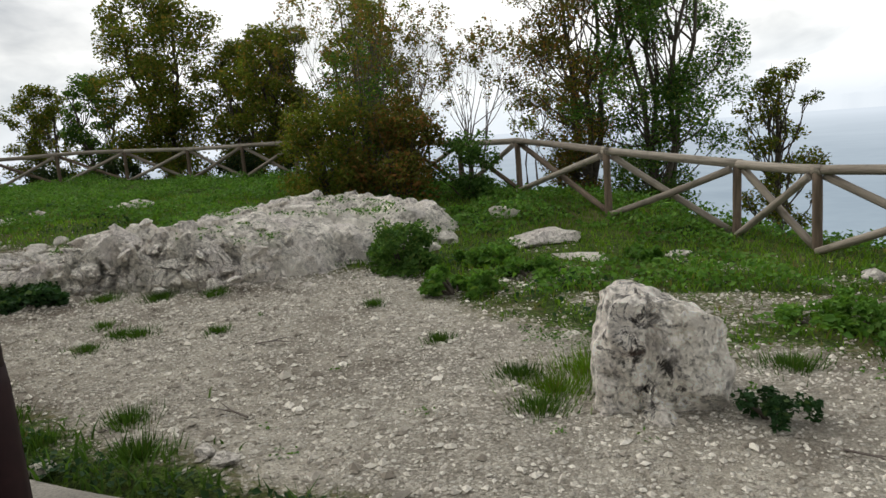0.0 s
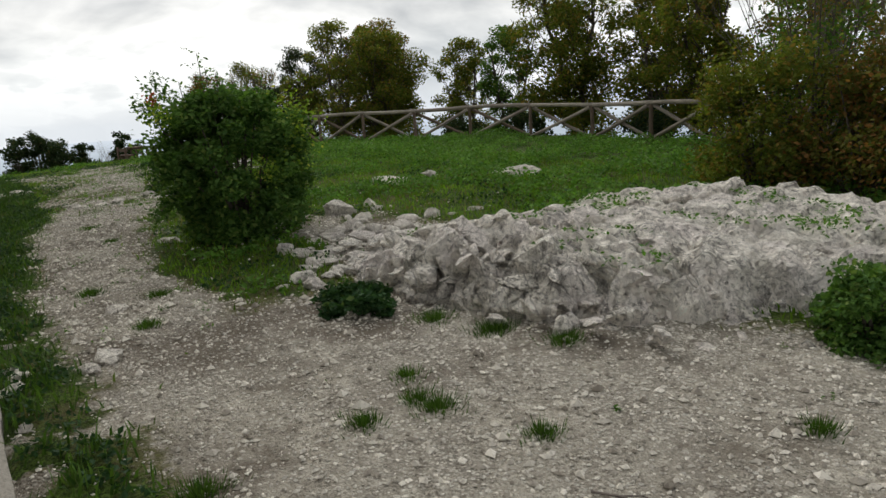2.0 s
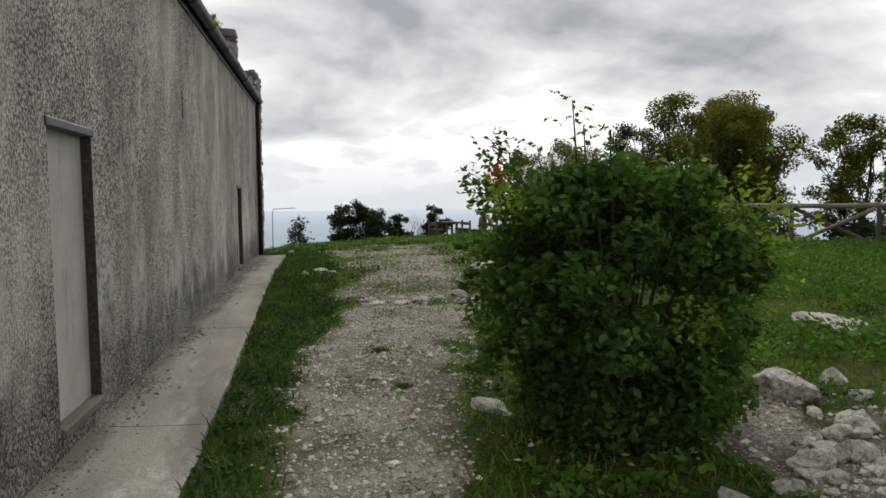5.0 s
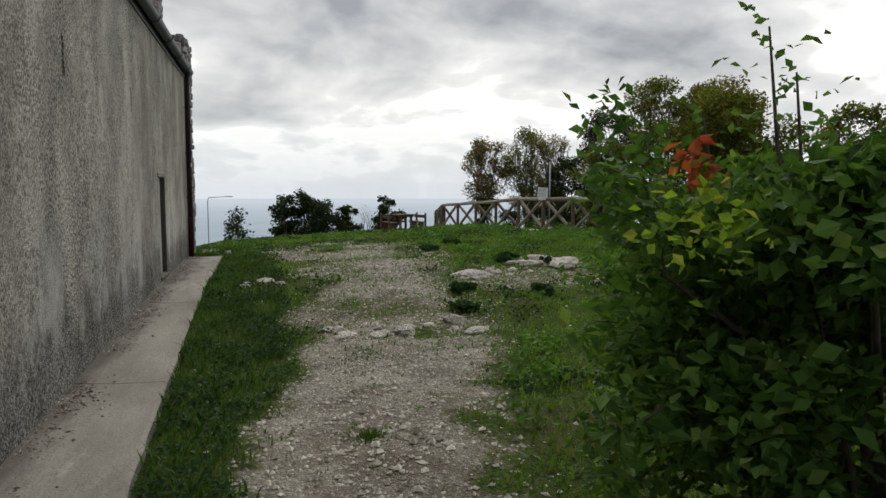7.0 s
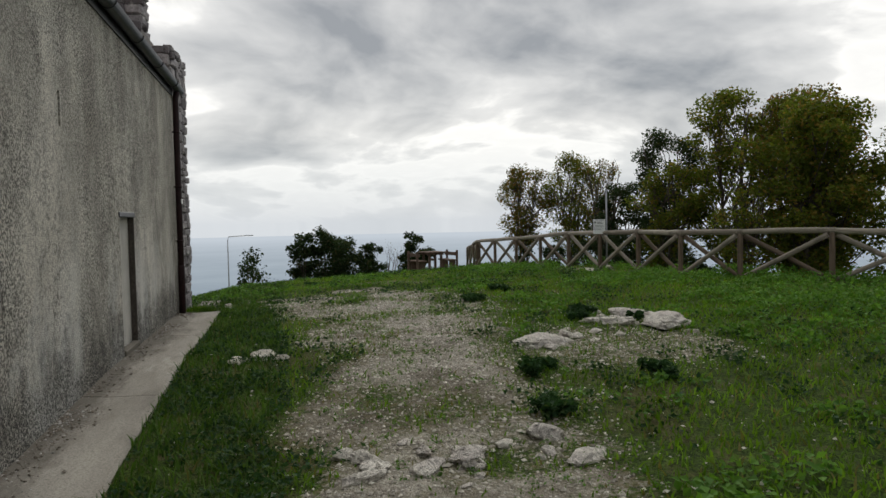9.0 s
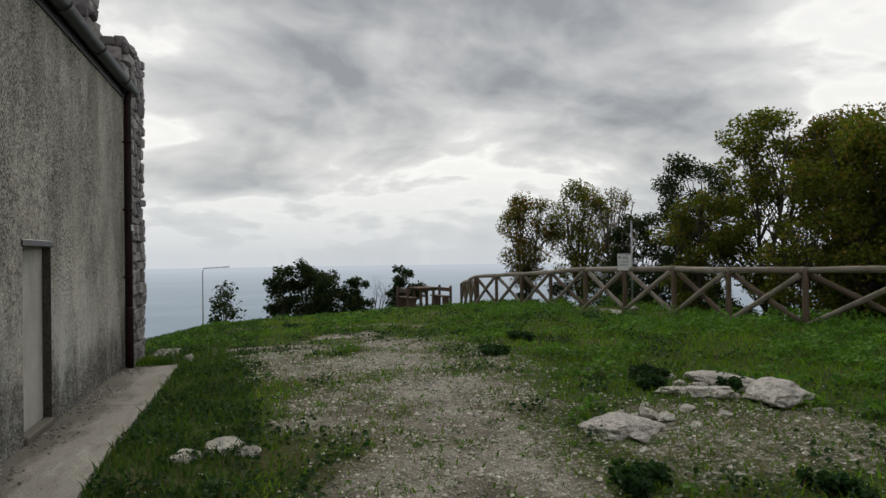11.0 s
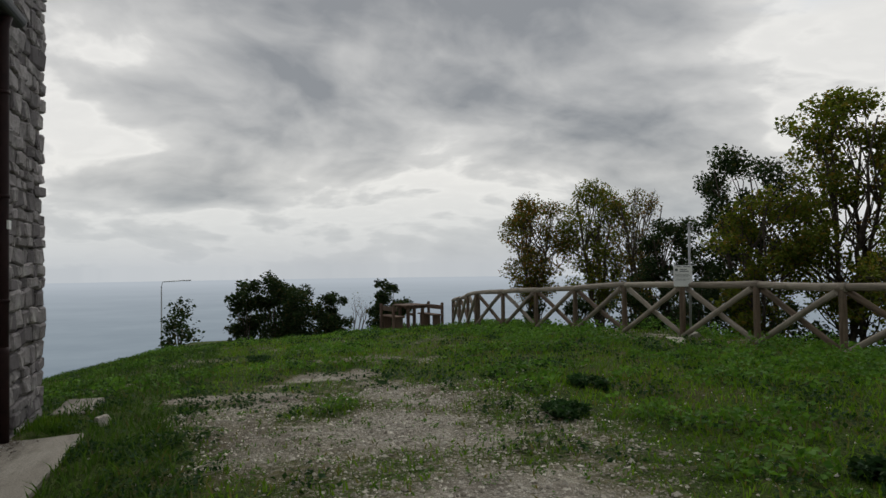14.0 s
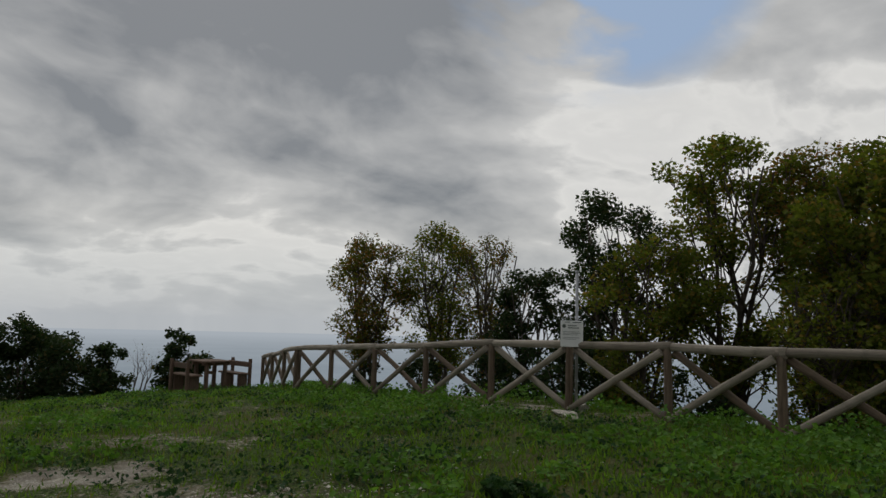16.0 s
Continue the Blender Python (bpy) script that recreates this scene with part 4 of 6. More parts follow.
# white stones along the edge of the walkway
for k in range(15):
    x = r0.uniform(-7.5, -0.3)
    s = r0.uniform(0.03, 0.075)
    rock("rock", x, float(slab_edge(x)) + r0.uniform(0.06, 0.16) + (0.3 if k % 5 == 0 else 0.0), (s * r0.uniform(1.0, 1.7), s, s * 0.5), "small white stone beside the concrete walkway", MAT_PALE, 0.3,
         r0.uniform(0, 360), 2, r0.uniform(0, 99), group="stones along the walkway", crag=0.35)


def boulder():
    """The upright squared boulder with a split face and a broken foot."""
    root = thing("boulder", "upright squared limestone boulder, pitted and lichened", "boulder", (0.65, 3.42, ground_at(0.65, 3.42) - 0.14), 22)
    bm = bmesh.new()
    bmesh.ops.create_cube(bm, size=1.0)
    bmesh.ops.subdivide_edges(bm, edges=bm.edges[:], cuts=26, use_grid_fill=True)
    for v in bm.verts:
        c = v.co.copy()
        u = c.z + 0.5
        # leaning faces, a sloping shoulder, an undercut foot
        x = c.x * (0.67 - 0.10 * u) + 0.04 * u
        y = c.y * (0.50 - 0.06 * u)
        top = 0.74 - 0.24 * max(c.x + 0.12, 0) - 0.10 * max(-c.x - 0.42, 0)
        z = u * top
        under = step(0.30 - u, 0.0, 0.2) * step(c.x, 0.02, 0.2)
        z += under * 0.12
        p = Vector((x, y, z))
        round_off = 1 - 0.07 * (abs(c.x * 2) ** 6 * abs(c.y * 2) ** 6 + abs(c.z * 2) ** 6 * max(abs(c.x * 2), abs(c.y * 2)) ** 6)
        n = noise.noise_vector(p * 3.2) * 0.06 + noise.noise_vector(p * 8) * 0.036 + noise.noise_vector(p * 19) * 0.018
        split = -0.05 * math.exp(-((x + 0.06 - 0.05 * noise.noise(p * 4)) / 0.022) ** 2) * (y < 0)
        v.co = Vector((x * round_off, y * round_off - split, z)) + n
    part("block", bm, MAT_BOULDER, root)
    for (x, y, z, sx, sy, sz, s) in ((-0.02, -0.30, 0.02, 0.17, 0.14, 0.15, 3.0), (-0.30, -0.16, -0.02, 0.14, 0.24, 0.08, 8.0), (-0.24, -0.46, -0.08, 0.26, 0.22, 0.08, 5.5)):
        ob = new("foot_stone", rock_mesh(s, (sx, sy, sz), MAT_BOULDER, 3, 0.35))
        ob.parent = root
        ob.matrix_basis = pose(x, y, z + 0.06, 0, 0, s * 20)
    return root


boulder()
# single stones that stand out in the turf and on the path
SINGLES = [
    (-3.55, 9.8, 0.24, 0.15, 0.11), (-1.3, 8.2, 0.60, 0.45, 0.12), (-0.6, 7.4, 0.35, 0.2, 0.08),
    (2.12, 6.9, 0.13, 0.11, 0.10), (0.35, 7.8, 0.16, 0.1, 0.05), (-9.1, 5.75, 0.26, 0.2, 0.2), (-7.5, 4.35, 0.15, 0.12, 0.11),
    (-10.9, 7.6, 0.5, 0.3, 0.10), (-10.8, 8.3, 0.20, 0.15, 0.11), (-9.6, 9.3, 0.45, 0.3, 0.14), (-9.5, 3.55, 0.28, 0.13, 0.05),
    (-18.2, 2.25, 0.20, 0.15, 0.07), (-18.0, 2.5, 0.12, 0.09, 0.05), (-25.6, 9.75, 0.42, 0.16, 0.05), (-26.1, 10.45, 0.13, 0.10, 0.10),
    (-23.55, 1.5, 0.11, 0.09, 0.09), (-5.4, 2.24, 0.15, 0.1, 0.05), (-5.2, 2.1, 0.1, 0.08, 0.05), (-6.7, 2.5, 0.14, 0.11, 0.05), (-3.0, 1.98, 0.10, 0.08, 0.05),
]
for x, y, sx, sy, sz in SINGLES:
    rock("rock", x, y, (sx, sy, sz), "pale limestone rock bedded in the turf" if max(sx, sy) > 0.25 else "pale loose stone lying on the ground", MAT_PALE, 0.38, r0.uniform(-25, 25), 3, crag=0.3)

for x, y, sx, sy, sz in ((-2.45, 7.75, 0.17, 0.12, 0.10), (-2.28, 9.45, 0.20, 0.13, 0.12)):
    rock("rock", x, y, (sx, sy, sz), "clean white limestone lump lying in the turf", MAT_PALE, 0.12, 15, 4, x, crag=0.3)

# crusts of white rock that break through the turf beside the path
for cx, cy, n, wx, wy, big in ((-17.4, 5.3, 6, 0.30, 0.20, 0.10), (-18.5, 6.8, 7, 0.34, 0.22, 0.12), (-17.8, 6.8, 6, 0.34, 0.2, 0.11), (-17.6, 6.2, 8, 0.35, 0.25, 0.10),
                               (-14.5, 4.2, 9, 0.22, 0.26, 0.13), (-14.35, 3.3, 13, 0.16, 0.45, 0.11), (-14.4, 2.9, 6, 0.2, 0.2, 0.10), (-18.2, 2.3, 5, 0.16, 0.14, 0.12)):
    for k in range(n):
        x, y = cx + r0.gauss(0, wx), cy + r0.gauss(0, wy)
        s = big * (r0.uniform(0.7, 1.15) if k < 3 else r0.uniform(0.25, 0.7))
        rock("rock", x, y, (s * r0.uniform(0.9, 1.5), s * r0.uniform(0.7, 1.1), s * r0.uniform(0.30, 0.5)), "white crusty limestone rock breaking through the turf", MAT_PALE, 0.36,
             r0.uniform(0, 360), 3, r0.uniform(0, 99), group="white rocks beside the path", crag=0.45)


for x, y, sx, sy, sz, turn in ((-17.45, 5.42, 0.42, 0.34, 0.09, 20), (-17.8, 7.12, 0.50, 0.30, 0.10, -25), (-18.45, 7.05, 0.48, 0.30, 0.07, 15), (-18.1, 6.6, 0.30, 0.20, 0.06, 60)):
    rock("rock", x, y, (sx, sy, sz), "broad weathered white limestone slab bedded in the turf", MAT_PALE, 0.36, turn, 4, x * 2.7, group="white rocks beside the path", crag=0.30)


def chips():
    """Loose gravel, too many to count."""
    r = random.Random(3)
    base = np.array([(1, 0, 0), (-1, 0, 0), (0, 1, 0), (0, -1, 0), (0, 0, 1), (0, 0, -1)], float)
    tri = np.array([(0, 2, 4), (2, 1, 4), (1, 3, 4), (3, 0, 4), (2, 0, 5), (1, 2, 5), (3, 1, 5), (0, 3, 5)])
    vs, fs = [], []
    tries = 0
    while len(vs) < 60000 and tries < 420000:
        tries += 1
        x, y = r.uniform(-24, 2.8), r.uniform(1.6, 8.0)
        near = -9 < x
        t = turf_at(x, y)
        if r.random() > (1 - t) ** 1.5 * (1.0 if near else 0.9) + 0.02:
            continue
        s = min(0.005 + r.expovariate(1 / (0.0043 if x > -5.5 else 0.0056 if x > -12 else 0.0046)), 0.05 if x > -12 else 0.024)
        m = base * (s * np.array([r.uniform(0.8, 1.6), r.uniform(0.7, 1.2), r.uniform(0.55, 0.95)]))
        m = m * np.array([[r.uniform(0.7, 1.25)] for _ in range(6)])
        a = r.uniform(0, math.pi)
        c, si = math.cos(a), math.sin(a)
        m = np.stack([m[:, 0] * c - m[:, 1] * si, m[:, 0] * si + m[:, 1] * c, m[:, 2]], -1)
        fs.append(tri + 6 * len(vs))
        vs.append(m + (x, y, ground_at(x, y) + s * 0.2))
    ob = sheet("gravel", np.concatenate(vs), np.concatenate(fs), MAT_CHIPS)
    tagged(ob, "loose pale limestone chippings on the path", "gravel", kind="stuff")


chips()


def crumbs():
    """Fallen render, soil and leaf scraps swept against the wall, too many to count."""
    r = random.Random(29)
    base = np.array([(1, 0, 0), (-1, 0, 0), (0, 1, 0), (0, -1, 0), (0, 0, 1), (0, 0, -1)], float)
    tri = np.array([(0, 2, 4), (2, 1, 4), (1, 3, 4), (3, 0, 4), (2, 0, 5), (1, 2, 5), (3, 1, 5), (0, 3, 5)])
    vs, fs = [], []
    while len(vs) < 5200:
        x = r.uniform(-23.0, -0.6)
        off = abs(r.gauss(0, 0.13)) + 0.012
        if r.random() > 0.35 + fbm(x, 0.0, 0.9, 3, 51.0) or off > 0.5:
            continue
        s = min(0.003 + r.expovariate(1 / 0.0045), 0.019)
        m = base * (s * np.array([r.uniform(0.8, 1.6), r.uniform(0.7, 1.3), r.uniform(0.3, 0.7)]))
        fs.append(tri + 6 * len(vs))
        vs.append(m + (x, WALL_Y + off, float(land(x, 1.5)) + 0.05 - 0.045 * off))
    tagged(sheet("debris", np.concatenate(vs), np.concatenate(fs), MAT_SCRAPS), "fallen render crumbs and soil along the wall foot", "debris", kind="stuff")


crumbs()

# ---- the rustic fence ----
POSTS = [(4.9, 5.7), (3.4, 7.0), (1.75, 8.3), (0.93, 9.2), (-0.77, 9.7), (-2.8, 12.0), (-4.3, 12.9), (-6.1, 13.9), (-8.0, 14.7), (-10.0, 15.3), (-12.1, 15.7),
         (-14.2, 15.8), (-16.3, 15.4), (-18.1, 14.5), (-19.4, 13.3), (-20.6, 12.1), (-21.95, 11.2), (-23.21, 10.68),
         (-24.54, 10.42), (-26.05, 10.19), (-27.65, 10.03), (-29.35, 9.86), (-30.85, 9.62), (-32.3, 9.36), (-33.6, 9.1)]
SPUR = [(-33.75, 9.22), (-35.3, 9.45), (-37.0, 9.75), (-38.8, 10.1)]


def log(a, b, ra, rb, bend=0.0):
    """A peeled pole from a to b, as a bmesh along its own z axis, and its pose."""
    a, b = Vector(a), Vector(b)
    d = b - a
    bm = bmesh.new()
    n = 7
    pts = [(bend * math.sin(math.pi * i / n) * 0.5, bend * math.sin(math.pi * i / n), d.length * i / n) for i in range(n + 1)]
    tube(bm, pts, [ra + (rb - ra) * i / n for i in range(n + 1)], 10, 0.12)
    m = Matrix.Translation(a) @ d.to_track_quat("Z", "Y").to_matrix().to_4x4()
    return bm, m


def fence(points, label):
    root = thing("fence", label, "fence", (points[0][0], points[0][1], ground_at(*points[0])))
    inv = root.matrix_basis.inverted()
    r = random.Random(len(points))

    def pole(name, a, b, ra, rb, mat, bend=0.0):
        bm, m = log(a, b, ra, rb, bend)
        ob = part(name, bm, mat, root)
        ob.matrix_basis = inv @ m

    tops = []
    H = 0.92
    for x, y in points:
        g = ground_at(x, y)
        pole("post", (x + r.uniform(-.015, .015), y, g - 0.15), (x, y, g + H - 0.03), 0.055, 0.050, MAT_POST)
        tops.append(Vector((x, y, g + H)))
    for a, b in zip(tops, tops[1:]):
        d = (b - a).normalized()
        pole("rail", a - d * 0.06, b + d * 0.06, r.uniform(0.056, 0.064), r.uniform(0.048, 0.056), MAT_LOG, r.uniform(-0.02, 0.02))
        side = Vector((-d.y, d.x, 0)) * 0.05
        low_a = Vector((a.x, a.y, ground_at(a.x, a.y) + 0.03))
        low_b = Vector((b.x, b.y, ground_at(b.x, b.y) + 0.03))
        up = Vector((0, 0, -0.07))
        pole("brace", a + up + d * 0.06 + side, low_b - d * 0.04 + side, 0.047, 0.043, MAT_LOG, r.uniform(-0.015, 0.015))
        pole("brace", b + up - d * 0.06 - side, low_a + d * 0.04 - side, 0.047, 0.043, MAT_POST if r.random() < 0.5 else MAT_LOG, r.uniform(-0.015, 0.015))
    return root


fence(POSTS, "rustic post and rail fence of grey round poles with crossed braces")
fence(SPUR, "short spur of rustic pole fence running towards the edge")


def sign():
    x, y = -25.93, 10.12
    z = 1.755
    root = thing("notice_board", "small white notice fixed above the fence rail", "sign", (x, y, z), 40)
    part("panel", soft_box(-0.155, -0.008, 0.0, 0.155, 0.008, 0.36, 0.004), MAT_WHITE, root)
    for z0, z1, x0, x1 in ((0.335, 0.345, -0.10, -0.02), (0.333, 0.345, 0.01, 0.13), (0.285, 0.297, -0.05, 0.07), (0.255, 0.267, -0.05, 0.10), (0.205, 0.210, -0.12, 0.10),
                           (0.185, 0.190, -0.12, 0.12), (0.165, 0.170, -0.12, 0.08), (0.125, 0.130, -0.12, 0.11), (0.105, 0.110, -0.12, 0.06)):
        bm = bmesh.new()
        box(bm, x0, -0.0125, z0, x1, -0.009, z1)
        part("printed_line", bm, MAT_INK, root)
    bm = bmesh.new()
    bmesh.ops.create_circle(bm, cap_ends=True, radius=0.026, segments=20)
    ob = part("emblem", bm, MAT_INK, root)
    ob.matrix_basis = pose(-0.105, -0.0105, 0.285, 90)
    bm = bmesh.new()
    tube(bm, [(0.0, 0.03, -0.9), (0.0, 0.03, 0.33)], [0.018, 0.018], 8)
    part("stake", bm, MAT_POST, root)
    x, y = -26.15, 10.42
    root = thing("pole", "thin grey steel pole behind the notice", "pole", (x, y, ground_at(x, y)))
    bm = bmesh.new()
    tube(bm, [(0, 0, -0.2), (0, 0, 1.0), (0, 0, 1.95)], [0.021, 0.021, 0.021], 10)
    part("shaft", bm, MAT_STEEL, root)
    bm = bmesh.new()
    tube(bm, [(0, 0, 1.95), (0, 0, 1.98)], [0.030, 0.026], 10)
    part("cap", bm, MAT_STEEL, root)


sign()


def picnic_set():
    x, y = -38.0, 8.4
    root = thing("picnic_table", "weathered brown plank picnic table on trestle legs", "picnic table", (x, y, ground_at(x, y) - 0.02), 102)

    def plank(name, x0, y0, z0, x1, y1, z1):
        part(name, soft_box(x0, y0, z0, x1, y1, z1, 0.012), MAT_PLANK, root)

    # the long side runs across the walker's view
    for k in range(5):
        plank("table_board", -0.42 + k * 0.17, -0.46, 0.74, -0.27 + k * 0.17, 0.46, 0.79)
    for s in (-0.30, 0.30):
        for q in (-0.30, 0.22):
            plank("leg", q, s - 0.05, 0.0, q + 0.09, s + 0.05, 0.74)
        plank("crossbeam", -0.38, s - 0.04, 0.66, 0.38, s + 0.04, 0.737)
    plank("stretcher", -0.05, -0.25, 0.42, 0.05, 0.25, 0.50)

    def bench(px, py, turn):
        b = thing("bench", "weathered brown plank bench beside the picnic table", "bench", (px, py, ground_at(px, py) - 0.02), turn, group="benches at the picnic table")
        for k in range(2):
            part("seat_board", soft_box(-0.60, -0.16 + k * 0.165, 0.42, 0.60, -0.005 + k * 0.165, 0.47, 0.012), MAT_PLANK, b)
        for s in (-0.48, 0.42):
            part("leg", soft_box(s, -0.13, 0.0, s + 0.09, 0.13, 0.418, 0.012), MAT_PLANK, b)
        for s in (-0.52, 0.43):
            part("back_post", soft_box(s, 0.17, 0.0, s + 0.08, 0.25, 0.84, 0.012), MAT_PLANK, b)
        part("back_board", soft_box(-0.60, 0.135, 0.62, 0.60, 0.168, 0.76, 0.01), MAT_PLANK, b)

    bench(-37.85, 7.76, 192)
    bench(-38.05, 9.05, 12)


picnic_set()


def street_lamp():
    x, y = -80.0, -2.9
    root = thing("street_lamp", "thin grey street lamp with a long bent arm", "street lamp", (x, y, -8.0))
    bm = bmesh.new()
    tube(bm, [(0, 0, 0), (0, 0, 5), (0, 0, 8.6), (0.0, 0.10, 9.0), (0, 1.9, 9.1)], [0.08, 0.06, 0.045, 0.04, 0.035], 8)
    part("pole", bm, MAT_STEEL, root)
    part("lamp_head", soft_box(-0.1, 1.8, 9.05, 0.1, 2.4, 9.14, 0.02), MAT_STEEL, root)


street_lamp()

# ---- plants ----


def leaf_sheet(name, centres, size, mat, parent=None, label="", r=None, long=1.5, droop=0.0, up=0.0):
    """Many small folded leaves, one at each centre, joined."""
    r = r or rng
    n = len(centres)
    c = np.asarray(centres, float)
    d = r.normal(size=(n, 3))
    d[:, 2] = d[:, 2] * 0.6 - droop
    d /= np.linalg.norm(d, axis=1)[:, None]
    up_v = r.normal(size=(n, 3)) + np.array([0, 0, 0.9 + up])
    s = np.cross(d, up_v)
    s /= np.linalg.norm(s, axis=1)[:, None] + 1e-9
    nn = np.cross(s, d)
    L = (size * r.uniform(0.6, 1.35, n))[:, None]
    W = L / long * 0.5
    a = c - d * L * 0.5
    b = c + s * W + nn * W * 0.35
    t = c + d * L * 0.5
    e = c - s * W + nn * W * 0.35
    v = np.stack([a, b, t, e], 1).reshape(-1, 3)
    i = np.arange(n)[:, None] * 4
    f = np.concatenate([i + np.array([[0, 1, 2]]), i + np.array([[0, 2, 3]])], 1).reshape(-1, 3)
    return sheet(name, v, f, mat, parent, label)


def limbs(bm, start, way, length, radius, depth, r, tips, split=3, spread=0.6, rise=0.25, sides=7):
    pts, rad = [Vector(start)], [radius]
    d = Vector(way).normalized()
    n = 4
    for i in range(n):
        d = (d + Vector((r.gauss(0, 0.13), r.gauss(0, 0.13), r.gauss(rise * 0.25, 0.07)))).normalized()
        pts.append(pts[-1] + d * length / n)
        rad.append(radius * (1 - 0.5 * (i + 1) / n))
    tube(bm, pts, rad, sides, 0.1, False)
    if depth == 0:
        tips.append(pts[-1])
        tips.append((pts[-1] + pts[-2]) / 2)
        return
    for k in range(split):
        i = r.choice((2, 3, 4, 4)) if k else 4
        nd = (d + Vector((r.gauss(0, spread), r.gauss(0, spread), r.gauss(rise, spread * 0.5)))).normalized()
        limbs(bm, pts[i], nd, length * r.uniform(0.55, 0.8), rad[i] * 0.75, depth - 1, r, tips, split, spread, rise, max(sides - 1, 4))


def twiggy(x, y, height, seed, mat, label, leaves=500, size=0.07, trunks=4, spread=0.42, clump=0.25, name="tree"):
    """A thin, nearly bare tree: forking stems with a few leaves at the tips."""
    r, rs = random.Random(seed), np.random.default_rng(seed)
    root = thing(name, label, "tree", (x, y, ground_at(x, y) - 0.1))
    bm, tips = bmesh.new(), []
    for k in range(trunks):
        a = 2 * math.pi * k / trunks + r.uniform(0, 2)
        lean = r.uniform(0.12, 0.35)
        limbs(bm, (0.12 * math.cos(a), 0.12 * math.sin(a), 0), (lean * math.cos(a), lean * math.sin(a), 1), height * 0.40, 0.03, 3, r, tips, 3, spread, 0.3)
    f = height / max(t.z for t in tips)
    g = 0.4 + 0.6 * f
    for v in bm.verts:
        v.co = Vector((v.co.x * g, v.co.y * g, v.co.z * f))
    part("trunk", bm, MAT_TWIG, root)
    P = np.array([(t.x * g, t.y * g, t.z * f) for t in tips])
    pick = rs.integers(0, len(P), leaves)
    d = rs.normal(size=(leaves, 3))
    d /= np.linalg.norm(d, axis=1)[:, None]
    leaf_sheet("crown", P[pick] + d * (clump * rs.uniform(0, 1, leaves) ** 0.5)[:, None], size, mat, root, r=rs)
    return root


def tree(x, y, top, wide, seed, mat, label, leaves=6000, size=0.12, trunks=2, low=0.13, lumps=40, lump=0.15, base=None):
    """A leafy tree: stems, limbs to each bough, and leaves in ragged clumps on the boughs. top: height of the crown above sea of the scene."""
    r, rs = random.Random(seed), np.random.default_rng(seed)
    lumps, lump = int(lumps * 1.7), lump * 0.86
    z = ground_at(x, y) - 0.1 if base is None else base
    h = top - z
    root = thing("tree", label, "tree", (x, y, z))
    bm = bmesh.new()
    stems = []
    for k in range(trunks):
        a = 2 * math.pi * k / trunks + r.uniform(0, 1.5)
        lean = r.uniform(0.08, 0.2) if trunks > 1 else 0.03
        pts = [Vector((0.09 * math.cos(a) * (trunks > 1), 0.09 * math.sin(a) * (trunks > 1), 0))]
        for i in range(1, 7):
            f = i / 6
            pts.append(Vector((math.cos(a) * lean * h * f + r.gauss(0, 0.03) * h * 0.3, math.sin(a) * lean * h * f + r.gauss(0, 0.03) * h * 0.3, h * 0.86 * f)))
        rad = 0.020 * h / trunks ** 0.4
        tube(bm, pts, [rad * (1 - 0.13 * i) for i in range(7)], 9, 0.12, False)
        stems.append(pts)
    P, W = [], []
    centre, half = h * (1 + low) / 2, h * (1 - low) / 2
    for k in range(lumps):
        hz = low * h + (0.94 - low) * h * (k + r.random()) / lumps
        env = math.sqrt(max(1 - ((hz - centre) / half) ** 2 * 0.92, 0.05)) * (1.0 + 0.25 * noise.noise(Vector((seed, hz, 0))))
        a, q = r.uniform(0, 2 * math.pi), r.random() ** 0.55
        rl = lump * wide * r.uniform(0.7, 1.25)
        rad = max(wide * 0.5 * env - rl * 0.6, 0.05)
        p = Vector((math.cos(a) * q * rad, math.sin(a) * q * rad, min(hz, h - rl * 0.7)))
        P.append(tuple(p))
        W.append(rl)
        s = r.choice(stems)
        j = max(1, min(5, int(6 * hz / h / 0.86 * 0.72)))
        m = s[j] * 0.45 + p * 0.55 + Vector((0, 0, -0.05 * h * r.random()))
        bow = Vector((r.gauss(0, 1), r.gauss(0, 1), r.gauss(-0.3, 0.6))) * 0.05 * (p - s[j]).length
        a1, a2 = s[j].lerp(m, 0.5) + bow, m.lerp(p, 0.5) - bow * 0.8
        tube(bm, [s[j], a1, m + bow * 0.4, a2, p, p + (p - a2) * 0.4], [0.0065 * h / trunks ** 0.4, 0.016, 0.013, 0.010, 0.007, 0.003], 5, 0, False)
        for t in range(3):
            e = p + Vector((r.gauss(0, 1), r.gauss(0, 1), r.gauss(0.3, 0.8))).normalized() * rl * 0.95
            tube(bm, [m * 0.3 + p * 0.7, (p + e) / 2, e], [0.008, 0.006, 0.003], 4, 0, False)
    part("trunk", bm, MAT_BARK, root)
    P, W = np.array(P), np.array(W)
    leaves = int(leaves * 1.8)
    pick = rs.choice(lumps, leaves, p=W ** 2 / (W ** 2).sum())
    d = rs.normal(size=(leaves, 3))
    d /= np.linalg.norm(d, axis=1)[:, None]
    c = P[pick] + d * (W[pick] * rs.uniform(0.1, 1.0, leaves) ** 0.6)[:, None] * np.array([1, 1, 0.72])
    leaf_sheet("crown", c, size * 0.7, mat, root, r=rs)
    return root


